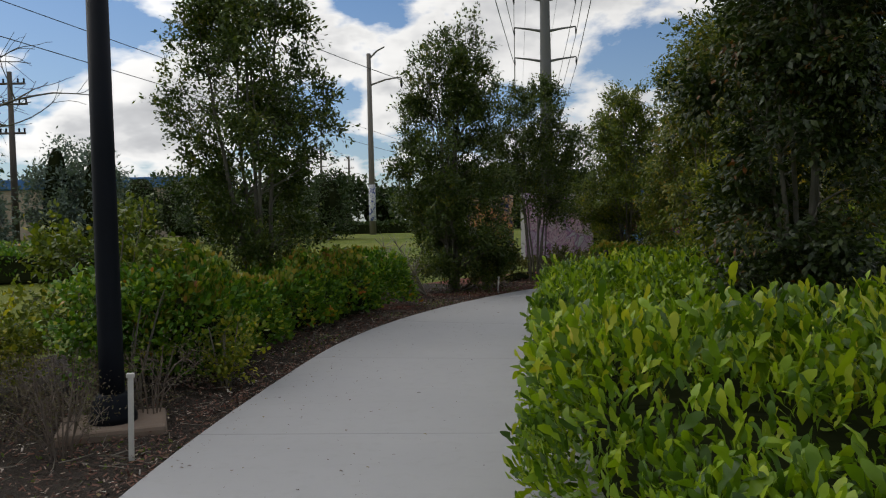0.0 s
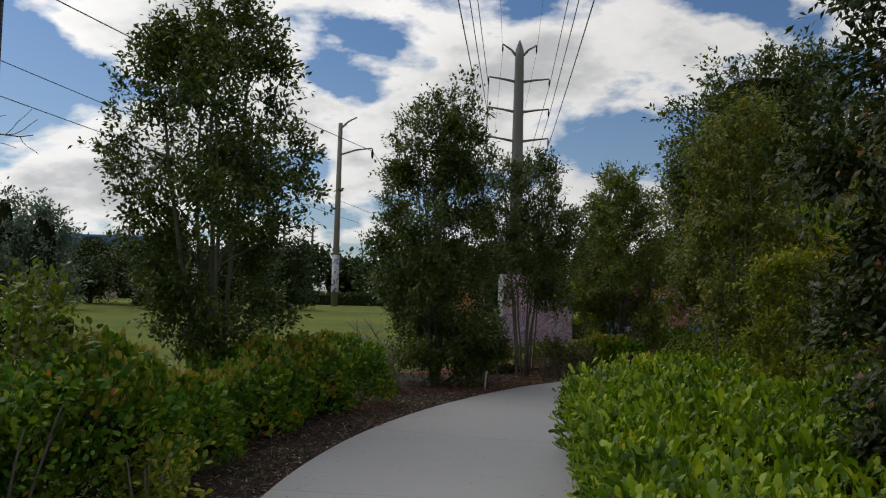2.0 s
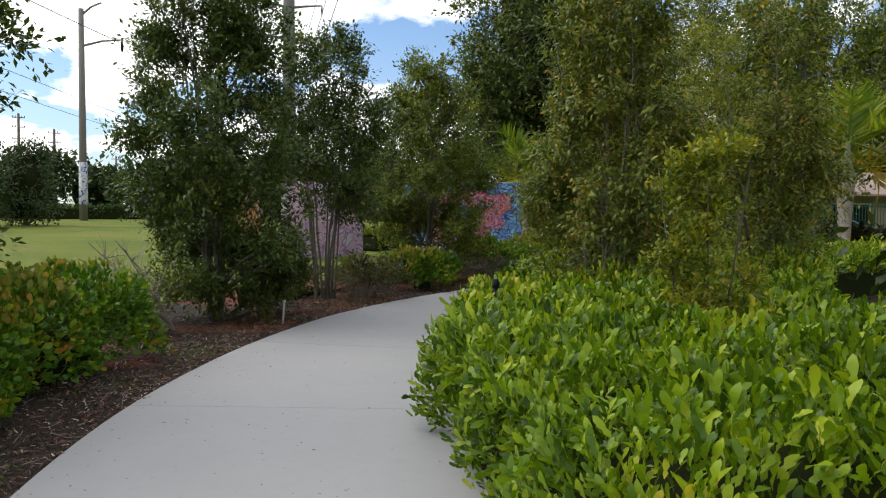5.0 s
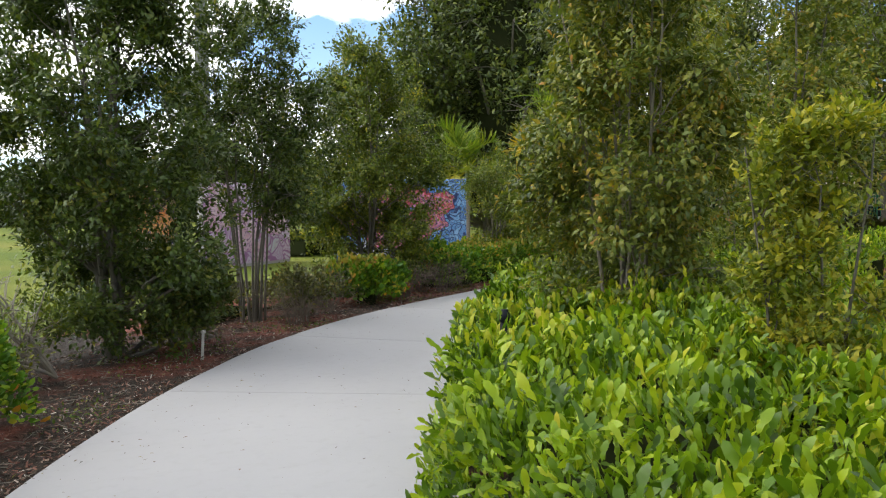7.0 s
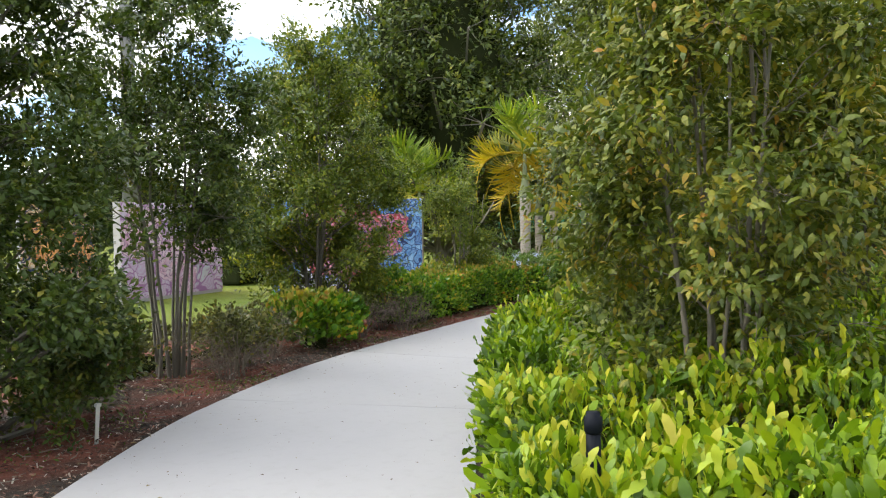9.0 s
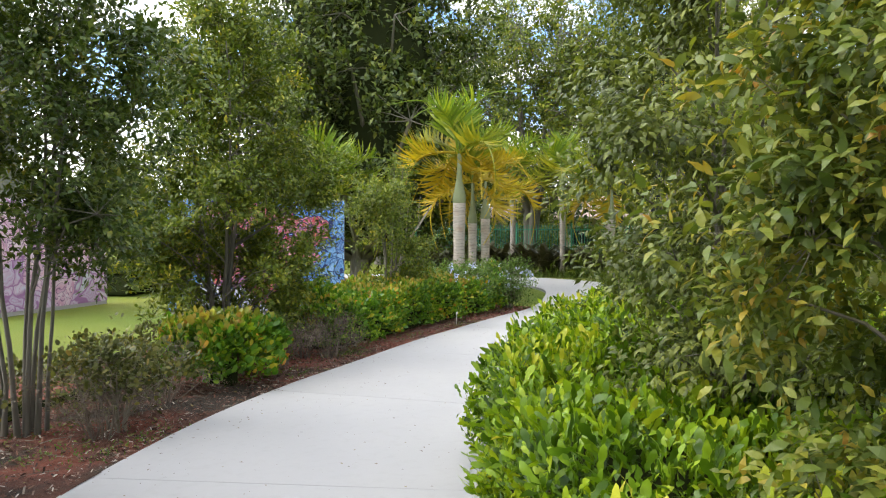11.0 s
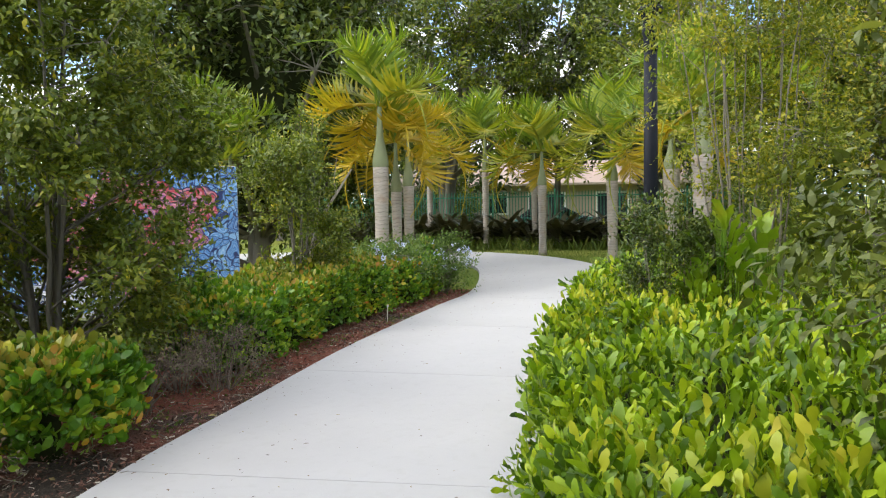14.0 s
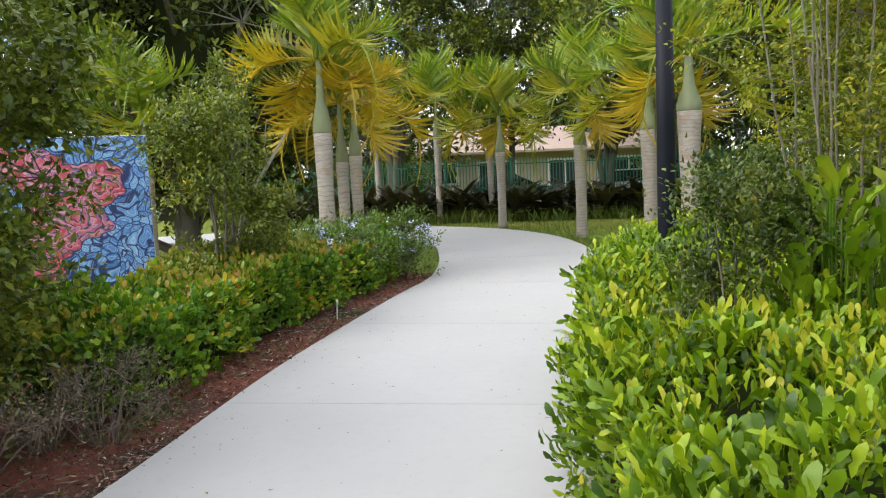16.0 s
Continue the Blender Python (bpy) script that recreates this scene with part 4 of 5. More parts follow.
_v, _f = tubes([(np.array([(0.0, 0.0, 0.0), (0.06, -0.03, 0.7), (0.2, -0.1, 1.45), (0.42, -0.27, 1.85), (0.6, -0.4, 2.2)]), np.array([0.035, 0.03, 0.026, 0.02, 0.012])),
                (np.array([(0.2, -0.1, 1.45), (0.12, -0.3, 1.8), (0.1, -0.38, 2.15)]), np.array([0.014, 0.01, 0.006])),
                (np.array([(0.42, -0.27, 1.85), (0.3, -0.4, 2.05), (0.28, -0.5, 2.35)]), np.array([0.012, 0.008, 0.005]))], 7)
mesh_part("bare_branch", np_mesh("bare_branch", _v, _f, M_DRYTWIG, smooth=True), _bushy, "pale leafless leaning branch")
# trees inside the bend, over the fern hedge
tree((3.0, 6.5), 4.7, 1.45, M_REDDISH, 46, "dark tree with drooping leaves and reddish young shoots", 420, 85, 0.072, 5, 0.03, 0.15, [(0.12, 0.7), (0.35, 1.0), (0.6, 1.0), (0.85, 0.75), (1.0, 0.3)], droop=0.35, shape=LEAF_FAR, inner=0.1)
tree((3.95, 11.9), 4.4, 1.5, M_OLIVE, 47, "olive-green tree with yellowing leaves over the ferns", 420, 80, 0.066, 7, 0.018, 0.14, [(0.11, 0.9), (0.3, 1.0), (0.6, 0.95), (0.85, 0.65), (1.0, 0.25)], droop=0.3, shape=LEAF_OVAL, inner=0.2, bark=M_TWIG)
tree((5.1, 13.6), 4.8, 1.5, M_DROOP, 48, "leaning tree with drooping pale green leaves", 420, 90, 0.056, 4, 0.02, 0.15, [(0.13, 0.9), (0.32, 1.1), (0.6, 1.0), (0.85, 0.75), (1.0, 0.3)], droop=0.4, shape=LEAF_OVAL, inner=0.15)
tree((8.9, 16.55), 4.9, 1.5, M_LIME, 49, "thin-stemmed tree with yellow-green leaves", 280, 95, 0.044, 13, 0.009, 0.14, [(0.36, 0.7), (0.5, 1.1), (0.65, 1.1), (0.85, 0.75), (1.0, 0.3)], base_spread=0.3, droop=0.25, bark=M_TWIG)
tree((7.2, 13.2), 4.6, 1.7, M_OLIVE, 50, "leafy green tree behind the fern hedge", 300, 65, 0.076, 5, 0.03, 0.18, droop=0.3, inner=0.15)
tree((3.55, 9.9), 2.1, 0.8, M_LIME, 51, "young sapling with pale olive leaves among ferns", 150, 60, 0.055, 3, 0.012, 0.09, [(0.2, 0.9), (0.5, 1.0), (0.8, 0.7), (1.0, 0.3)], name="sapling", shape=LEAF_FAR, inner=0.1)

# big shade trees farther off
HIGH_SLIM = [(0.26, 0.5), (0.42, 0.9), (0.6, 1.0), (0.82, 0.85), (1.0, 0.4)]
HIGH = [(0.30, 0.45), (0.42, 0.85), (0.6, 1.0), (0.82, 0.8), (1.0, 0.35)]
tree((13.6, 31.8), 11.0, 7.6, M_SHADE, 52, "tall dense dark green shade tree with a domed crown", 800, 68, 0.2, 3, 0.22, 0.42, [(0.1, 0.6), (0.3, 0.95), (0.6, 1.0), (0.85, 0.8), (1.0, 0.4)], gather=0.26, core=0.55)
tree((28.1, 39.6), 13.5, 10.0, M_MIDTREE, 53, "tall tree with a dark leaning trunk and open crown", 520, 80, 0.22, 3, 0.24, 0.42, HIGH)
tree((35.0, 33.0), 12.0, 8.0, M_SHADE, 54, "tall leafy shade tree beyond the green fence", 320, 55, 0.29, 3, 0.2, 0.45, HIGH)
tree((24.0, 47.0), 12.5, 9.0, M_SHADE, 55, "tall leafy shade tree beyond the palms", 320, 55, 0.29, 3, 0.2, 0.45, HIGH)
tree((34.0, 22.0), 11.0, 8.0, M_MIDTREE, 56, "tall leafy shade tree beyond the bromeliads", 400, 70, 0.24, 3, 0.2, 0.45, HIGH)
tree((29.5, 27.5), 11.5, 8.5, M_MIDTREE, 58, "tall tree with pale trunk above the palms", 420, 70, 0.2, 2, 0.2, 0.42, [(0.36, 0.45), (0.46, 0.85), (0.6, 1.0), (0.82, 0.8), (1.0, 0.35)])
tree((27.0, 19.0), 9.5, 7.5, M_OLIVE, 59, "leafy tree beside the bromeliad bed", 380, 70, 0.18, 3, 0.16, 0.4, [(0.2, 0.5), (0.4, 0.9), (0.6, 1.0), (0.82, 0.8), (1.0, 0.35)])
tree((31.0, 35.6), 12.5, 6.5, M_SHADE, 61, "tall slim shade tree behind the palms", 280, 70, 0.22, 2, 0.18, 0.42, HIGH_SLIM)
tree((20.0, 12.0), 8.5, 6.5, M_OLIVE, 57, "spreading leafy tree beyond the lawn", 260, 70, 0.16, 3, 0.14, 0.42, [(0.2, 0.5), (0.4, 0.9), (0.6, 1.0), (0.82, 0.8), (1.0, 0.35)])

# shrubs by the mulch
shrub("shrub", (-3.35, 7.6), 1.75, 1.3, M_MIDTREE, LEAF_ROUND, 80, 50, 0.06, 61, "tall green shrub behind the lamp post", stems=6)
shrub("shrub", (-2.85, 6.9), 0.95, 1.1, M_HEDGE, LEAF_ROUND, 60, 50, 0.06, 62, "dark green shrub behind the lamp post")
shrub("shrub", (-4.3, 6.6), 1.0, 1.7, M_LIME, LEAF_ROUND, 80, 50, 0.06, 63, "yellow-green shrub at the lawn's edge")
shrub("shrub", (-3.6, 9.4), 1.05, 1.5, M_HEDGE, LEAF_ROUND, 90, 50, 0.06, 64, "bronze-tipped shrub below the tree")
shrub("shrub", (-2.05, 7.25), 0.6, 0.4, M_LIME, LEAF_ROUND, 26, 30, 0.05, 65, "small bright green shrub on the mulch", stems=4)
shrub("shrub", (0.95, 16.75), 0.85, 1.1, M_DULL, LEAF_ROUND, 75, 55, 0.055, 66, "dense green shrub behind the small white stake")
shrub("shrub", (-0.75, 15.3), 0.9, 1.2, M_MIDTREE, LEAF_SMALL, 60, 40, 0.06, 67, "ragged green shrub at the tree's foot")
hedge("rounded_shrub", "rounded shrub with orange-tipped round leaves on the mulch", S(4.4, 18.6) - 0.25, S(4.4, 18.6) + 1.1, -1.3, -0.24, 0.78, M_HEDGE, LEAF_ROUND, 1150, 0.085, 34, 0.4, 0.2, 0.14, "shrub", young=M_YOUNG)
shrub("shrub", (8.32, 16.9), 1.6, 0.8, M_DARKTREE, LEAF_FAR, 170, 80, 0.042, 623, "dense dark green small-leaved shrub over the ferns")
shrub("shrub", (11.0, 17.2), 1.9, 1.1, M_MIDTREE, LEAF_SMALL, 130, 55, 0.07, 620, "leafy green shrub beside the lamp post")
shrub("shrub", (9.0, 15.4), 1.7, 1.6, M_MIDTREE, LEAF_SMALL, 130, 55, 0.07, 621, "leafy green shrub behind the fern hedge")
shrub("shrub", (12.8, 18.2), 1.6, 1.2, M_DARKTREE, LEAF_SMALL, 110, 50, 0.07, 622, "dark leafy shrub beyond the lamp post")
shrub("shrub", (2.9, 18.1), 0.7, 0.9, M_DULL, LEAF_ROUND, 45, 45, 0.055, 69, "dull green shrub between the trees")
for k, (x, y) in enumerate(((-2.55, 5.1), (-2.9, 5.9), (-2.3, 6.0), (-3.3, 5.2))):
    shrub("dry_shrub", (x, y), 0.6, 0.75, M_DRY, LEAF_SMALL, 90, 14, 0.024, 70 + k, "leafless brown dry shrub round the lamp post", "shrub", 12, 0.12, M_DEADTWIG, 0.005, 0.09, "dry shrubs by the path")
for k, (x, y) in enumerate(((5.3, 20.0), (6.2, 20.35), (3.5, 18.9), (5.9, 20.55), (2.7, 17.9), (4.7, 19.9), (6.6, 20.85), (3.1, 18.6))):
    shrub("dry_shrub", (x, y), 0.58, 0.95, M_DRY, LEAF_FAR, 110, 11, 0.026, 80 + k, "thin brown dry shrub between green shrubs", "shrub", 14, 0.12, M_DEADTWIG, 0.005, 0.1, "dry shrubs by the path")


def leafy_clump(place, height, reach, seed, label):
    """A rosette of large upright glossy leaves on short stalks."""
    r = np.random.default_rng(seed)
    t = thing("broad_leaved_plant", (*place, 0.0), label, "plant", "broad-leaved plants")
    for k in range(44):
        a, u = r.uniform(0, 6.28), (k + 0.5) / 44
        out = np.array([math.cos(a), math.sin(a), 0.0])
        top = out * reach * (1 - u) * 0.55 + np.array([0, 0, height * (0.3 + 0.55 * u) + r.uniform(-0.05, 0.05)])
        v0, f0 = tubes([(np.array([out * 0.03, top * 0.5 + out * 0.02, top]), np.array([0.010, 0.008, 0.006]))], 4)
        w = np.linspace(0, 1, 7)
        long_, half = height * r.uniform(0.14, 0.24), r.uniform(0.03, 0.05)
        way = unit(out * (0.9 - 0.5 * u) + np.array([0, 0, 0.5 + 0.7 * u]))
        across = unit(np.cross(way, [0, 0, 1.0]))
        lift = np.cross(across, way)
        mid = top + way * (long_ * w)[:, None] - np.array([0, 0, 1.0]) * (0.3 * long_ * w ** 2.5)[:, None]
        wide = half * np.sin(np.clip(w * 0.93 + 0.07, 0, 1) * np.pi) ** 0.6
        ripple = 0.012 * np.sin(w * 14 + a)
        v1 = np.concatenate([mid - across * wide[:, None] + lift * (0.25 * wide + ripple)[:, None], mid, mid + across * wide[:, None] + lift * (0.25 * wide - ripple)[:, None]])
        i = np.arange(6)
        f1 = np.concatenate([np.stack([i, i + 1, i + 8, i + 7], -1), np.stack([i + 7, i + 8, i + 15, i + 14], -1)])
        mesh_part("leaf", np_mesh("leaf", np.concatenate([v0, v1]), np.concatenate([f0, f1 + len(v0)]), M_HEDGE, smooth=True), t)


for k, (x, y, h, w) in enumerate(((8.35, 16.45, 1.75, 0.75), (8.48, 16.2, 1.65, 0.8), (8.15, 16.55, 1.3, 0.6))):
    leafy_clump((x, y), h, w, 630 + k, "large glossy green leaves rising behind the ferns")


def dead_branches(place, seed, reach, label):
    """A fan of bare, pale dead branches."""
    r = np.random.default_rng(seed)
    t = thing("dead_branch", (*place, 0.0), label, "dead branch")
    main = []
    for k in range(7):
        a = math.radians(150 + 14 * k)
        d = np.array([math.cos(a) * 0.8, -0.3, r.uniform(0.45, 1.0)])
        u = np.linspace(0, 1, 7)[:, None]
        pts = d * reach * r.uniform(0.75, 1.1) * u + np.cumsum(r.normal(0, 0.025, (7, 3)), 0) * (u > 0)
        pts[:, 2] = np.maximum(pts[:, 2], 0.0)
        v, f = tubes([(pts, np.linspace(0.018, 0.006, 7))], 5)
        mesh_part("limb", np_mesh("limb", v, f, M_DRYTWIG, smooth=True), t)
        main.append(pts)
    tw = []
    for pts in main:
        for q in range(18):
            i = int(r.integers(2, 6))
            e = pts[i] + unit(r.normal(0, 0.6, 3) + [0, 0, 0.5]) * r.uniform(0.12, 0.4)
            tw.append((np.array([pts[i], (pts[i] + e) / 2 + r.normal(0, 0.02, 3), e]), np.array([0.007, 0.005, 0.003])))
    v, f = tubes(tw, 3)
    mesh_part("branchwork", np_mesh("branchwork", v, f, M_DRYTWIG), t)


def bare_tree(place, height, seed):
    r = np.random.default_rng(seed)
    t = thing("bare_tree", (*place, -0.08), "leafless tree with fine grey branches", "tree")
    top = np.array([0.2, 0.1, height * 0.55])
    u = np.linspace(0, 1, 8)[:, None]
    v, f = tubes([(top * u, np.linspace(0.11, 0.06, 8))], 9)
    mesh_part("trunk", np_mesh("trunk", v, f, M_BARK, smooth=True), t)
    def fork(p, d, long_, rad, depth, out):
        q = [p]
        for _ in range(4):
            d = unit(d + r.normal(0, 0.16, 3))
            q.append(q[-1] + d * long_ / 4)
        out.append((np.array(q), np.linspace(rad, rad * 0.6, 5)))
        if depth:
            for _ in range(3):
                fork(q[int(r.integers(2, 5))], unit(d + r.normal(0, 0.55, 3) + [0, 0, 0.12]), long_ * 0.68, rad * 0.52, depth - 1, out)
    for k in range(6):
        a = k * 1.05
        out = []
        fork(top * r.uniform(0.7, 1.0), unit(np.array([math.cos(a), math.sin(a), 0.75])), height * 0.3, 0.045, 3, out)
        v, f = tubes(out, 4)
        mesh_part("limb", np_mesh("limb", v, f, M_BARK), t)


bare_tree((-8.6, 11.5), 5.6, 95)
dead_branches((-0.35, 15.35), 91, 1.3, "pale leafless dead branches leaning from the tree's foot")


# ---- plumbago at the hedge's end ----
def plumbago(place, height, width, seed):
    r = np.random.default_rng(seed)
    t = shrub("flowering_shrub", place, height, width, M_PLUMBAGO, LEAF_FAR, 120, 45, 0.058, seed, "loose shrub with pale blue flower clusters", "shrub", 8, group="flowering shrubs")
    n = 34
    phi, z = r.uniform(0, 6.28, n), r.uniform(0.45, 1.0, n)
    rad = width / 2 * np.sqrt(np.clip(1.1 - (z - 0.45) ** 2 * 2.5, 0.1, 1))
    c = np.c_[rad * np.cos(phi), rad * np.sin(phi), z * height * 1.05]
    idx = np.repeat(np.arange(n), 12)
    p = c[idx] + r.normal(0, 0.026, (len(idx), 3))
    v, f = leaves(LEAF_ROUND, p, r.normal(0, 1, (len(idx), 3)) + [0, 0, 0.5], r.normal(0, 1, (len(idx), 3)), r.uniform(0.028, 0.046, len(idx)))
    mesh_part("blossom", np_mesh("blossom", v, f, M_PETAL), t, "pale blue petals")


for k, (x, y, h, w) in enumerate(((11.2, 23.9, 0.95, 1.3), (12.1, 24.2, 0.95, 1.2), (13.0, 24.3, 0.85, 1.2), (12.6, 25.2, 0.9, 1.4), (10.3, 23.6, 0.95, 1.2))):
    plumbago((x, y), h, w, 100 + k)


# ---- palms ----
def frond_mesh(name, mat, reach, rise, seed, pairs=34, leaflet=0.42):
    """An arching feather leaf along +x: a stalk and two rows of hanging leaflets."""
    r = np.random.default_rng(seed)
    u = np.linspace(0, 1, 12)
    x = reach * (u - 0.18 * u ** 3)
    z = rise * np.sin(u * 1.9) - 0.6 * reach * u ** 2.2
    pts = np.c_[x, 0.03 * np.sin(u * 3), z]
    v0, f0 = tubes([(pts, 0.022 * (1 - 0.85 * u) + 0.003)], 5)
    t = np.repeat(np.linspace(0.14, 0.99, pairs), 2)
    side = np.tile([-1.0, 1.0], pairs)
    p = np.stack([np.interp(t, u, pts[:, k]) for k in range(3)], -1)
    tang = unit(np.stack([np.interp(t, u, np.gradient(pts[:, k])) for k in range(3)], -1))
    lat = np.c_[np.zeros(len(t)), side, np.zeros(len(t))]
    n = len(t)
    way = lat * 0.9 + tang * 0.75 + np.array([0, 0, 0.05]) + np.c_[r.normal(0, 0.10, (n, 2)), r.normal(0, 0.22, n)]
    face = np.cross(tang, lat) * side[:, None] * -1 + [0, 0, 0.6]
    long_ = leaflet * np.sin(np.clip(t * 1.15 + 0.25, 0, 1) * np.pi) ** 0.5 * r.uniform(0.85, 1.1, n) + 0.06
    shape = (np.array([(-.02, 0, 0), (.02, 0, 0), (-.044, .35, -.03), (.044, .35, -.03), (-.034, .7, -.16), (.034, .7, -.16), (0, 1, -.42)], float),
             np.array([(0, 1, 3), (0, 3, 2), (2, 3, 5), (2, 5, 4), (4, 5, 6)]))
    v1, f1 = leaves(shape, p, way, face, long_)
    return np_mesh(name, np.concatenate([v0, v1]), [f0, f1 + len(v0)], mat)


FRONDS = {key: [frond_mesh("frond", mat, 1.6 * k, 0.5 * k, seed + i, 40, 0.55) for i, k in enumerate((1.0, 1.12, 0.9))]
          for key, mat, seed in (("green", M_FROND, 200), ("gold", M_GOLD, 210), ("pale", M_PALEFROND, 220))}


def palm(place, height, girth, shaft, golden, seed, label, spread=1.0, n_fronds=13):
    """height: where the fronds spring from; girth: the trunk's width; shaft: length of the smooth crownshaft."""
    r = np.random.default_rng(seed)
    t = thing("palm", (*place, -0.05), label, "palm", "palms round the bend", turn=float(r.uniform(0, 360)))
    w = girth / 2
    base = height - shaft
    prof = [(0.0, w * 1.06), (base * 0.06, w * 0.9)]
    for i in range(1, 12):
        u = i / 12
        prof.append((base * (0.12 + 0.88 * u), w * ((0.70 + 0.32 * u ** 2 if girth > 0.33 else 0.84 + 0.18 * u ** 2) + r.uniform(-0.022, 0.022))))
    prof.append((base, w))
    part("trunk", lathe(prof, 14), M_PALMTRUNK, t, smooth=True)
    part("crownshaft", lathe([(base - 0.02, w * 0.9), (base + 0.03, w * 1.04), (base + shaft * 0.12, w * 1.02), (base + shaft * 0.28, w * 0.78), (base + shaft * 0.45, w * 0.5), (base + shaft * 0.7, w * 0.36), (height, w * 0.32), (height + 0.06, w * 0.2)], 14), M_SHAFT, t, "smooth grey-green crownshaft", smooth=True)
    for i in range(n_fronds):
        low = i / (n_fronds - 1)
        kind = "green" if low <= 0.85 - golden else "pale" if low <= 1.02 - golden else "gold" if golden > 0.41 or low > 0.93 else "pale"
        tilt = -84 + 150 * low + r.uniform(-14, 14)
        a = 137.5 * i + r.uniform(-14, 14)
        m = pose(0, 0, height - 0.02, 0, 0, a) @ pose(w * 0.3, 0, 0, 0, tilt * 0.8, 0) @ Matrix.Scale(spread * 1.24 * r.uniform(0.88, 1.1), 4)
        mesh_part("frond", FRONDS[kind][i % 3], t, "golden yellow frond" if kind == "gold" else "yellow-green frond" if kind == "pale" else "", m)
    return t


palm((12.03, 24.9), 3.55, 0.29, 1.15, 0.42, 301, "palm with grey ringed trunk and golden lower fronds", 1.0, 11)
palm((12.75, 25.3), 2.95, 0.21, 1.0, 0.65, 302, "palm with golden yellow fronds beside a taller one", 0.9, 9)
palm((14.5, 26.9), 3.15, 0.26, 1.05, 0.6, 303, "palm with golden yellow fronds and ringed trunk", 1.0, 9)
palm((23.4, 35.6), 4.1, 0.26, 1.15, 0.4, 304, "slim palm with yellowing fronds", 1.3, 9)
palm((23.4, 32.7), 4.0, 0.25, 1.15, 0.4, 305, "slim palm with yellow-green fronds", 1.3, 9)
palm((22.1, 29.1), 3.3, 0.28, 1.1, 0.4, 306, "palm with drooping green fronds on the lawn", 1.25, 9)
palm((20.1, 25.2), 3.3, 0.30, 1.1, 0.41, 307, "palm with orange-stained ringed trunk", 1.2, 9)
palm((18.5, 22.6), 3.25, 0.38, 0.88, 0.35, 308, "stout bottle-shaped palm with green fronds", 1.2, 9)
palm((17.0, 21.1), 3.55, 0.42, 0.98, 0.15, 309, "stout bottle-shaped palm with grey-green crownshaft", 1.25, 9)
palm((24.8, 31.6), 3.5, 0.24, 1.1, 0.2, 310, "palm behind the others at the bend", 1.2, 11)
palm((10.85, 28.3), 2.75, 0.22, 0.9, 0.05, 311, "bright green young palm behind the mural", 1.1, 12)


# ---- sword ferns poking out of the hedge ----
def sword_fern_mesh(seed, lift):
    r = np.random.default_rng(seed)
    vs, fs, n0 = [], [], 0
    for k in range(9):
        a = r.uniform(0, 6.28)
        u = np.linspace(0, 1, 8)
        long_ = r.uniform(0.34, 0.5)
        d = np.array([math.cos(a), math.sin(a)])
        pts = np.c_[d[0] * long_ * u * 0.75, d[1] * long_ * u * 0.75, lift + long_ * (1.0 * u - 0.62 * u ** 2)]
        v, f = tubes([(np.concatenate([[[0, 0, 0]], pts]), np.linspace(0.004, 0.001, 9))], 3)
        f = np.concatenate([f[:, :3], f[:, [0, 2, 3]]])
        vs.append(v), fs.append(f + n0)
        n0 += len(v)
        t = np.repeat(np.linspace(0.1, 0.98, 22), 2)
        side = np.tile([-1.0, 1.0], 22)
        p = np.stack([np.interp(t, u, pts[:, i]) for i in range(3)], -1)
        lat = np.c_[-d[1] * side, d[0] * side, np.zeros(44)]
        v, f = leaves(LEAF_STRIP, p, lat + np.array([d[0], d[1], 0]) * 0.25, np.tile((0, 0, 1.0), (44, 1)), 0.055 * np.sin(np.clip(t + 0.12, 0, 1) * 2.9) ** 0.7 + 0.012)
        vs.append(v), fs.append(f + n0)
        n0 += len(v)
    return np_mesh("sword_fern", np.concatenate(vs), np.concatenate(fs), M_SWORD)


_sword = [sword_fern_mesh(700 + k, (0.05, 0.74, 0.78)[k]) for k in range(3)]
_r = np.random.default_rng(71)
for k in range(26):
    q = _r.uniform(S(7.6, 20.7), S(11.0, 22.7))
    o = float(np.interp(q, *_h)) + (_r.uniform(-0.02, 0.06) if k % 3 == 0 else _r.uniform(0.15, 1.3))
    x, y = at_path(q, o)
    ob = new("sword_fern", _sword[k % 3])
    ob.matrix_basis = pose(float(x), float(y), -0.02, 0, 0, _r.uniform(0, 360))
    tagged(ob, "feathery green sword fern growing through the hedge", "fern", "sword ferns")


# ---- lamp posts, stakes, riser ----
def lamp_post(place):
    t = thing("lamp_post", (*place, 0.0), "tall black cylindrical lamp post with fluted collar", "lamp post", "lamp posts")
    part("footing", box(bmesh.new(), (0.75, 0.62, 0.10), (0, 0, 0.0), 0.03, 20), M_BASE, t, "stained concrete footing")
    part("base_cover", lathe([(0.04, 0.17), (0.10, 0.17), (0.16, 0.145), (0.24, 0.13), (0.26, 0.10)], 20), M_POST, t, smooth=True)
    part("shaft", lathe([(0.05, 0.09), (0.6, 0.088), (2.0, 0.082), (3.42, 0.076)], 24), M_POST, t, smooth=True)
    part("collar", lathe([(3.40, 0.082), (3.43, 0.09), (3.46, 0.082), (3.58, 0.088), (3.61, 0.10), (3.64, 0.10), (3.67, 0.085), (3.76, 0.09), (3.84, 0.14), (3.88, 0.15), (3.92, 0.11)], 24), M_POST, t, smooth=True)
    part("lens", lathe([(3.92, 0.10), (4.0, 0.15), (4.2, 0.17), (4.3, 0.16)], 20), M_GLASS, t, "dark lamp glass", smooth=True)
    part("hood", lathe([(4.30, 0.27), (4.33, 0.28), (4.42, 0.20), (4.50, 0.08), (4.56, 0.02)], 24), M_POST, t, "dark metal hood", smooth=True)


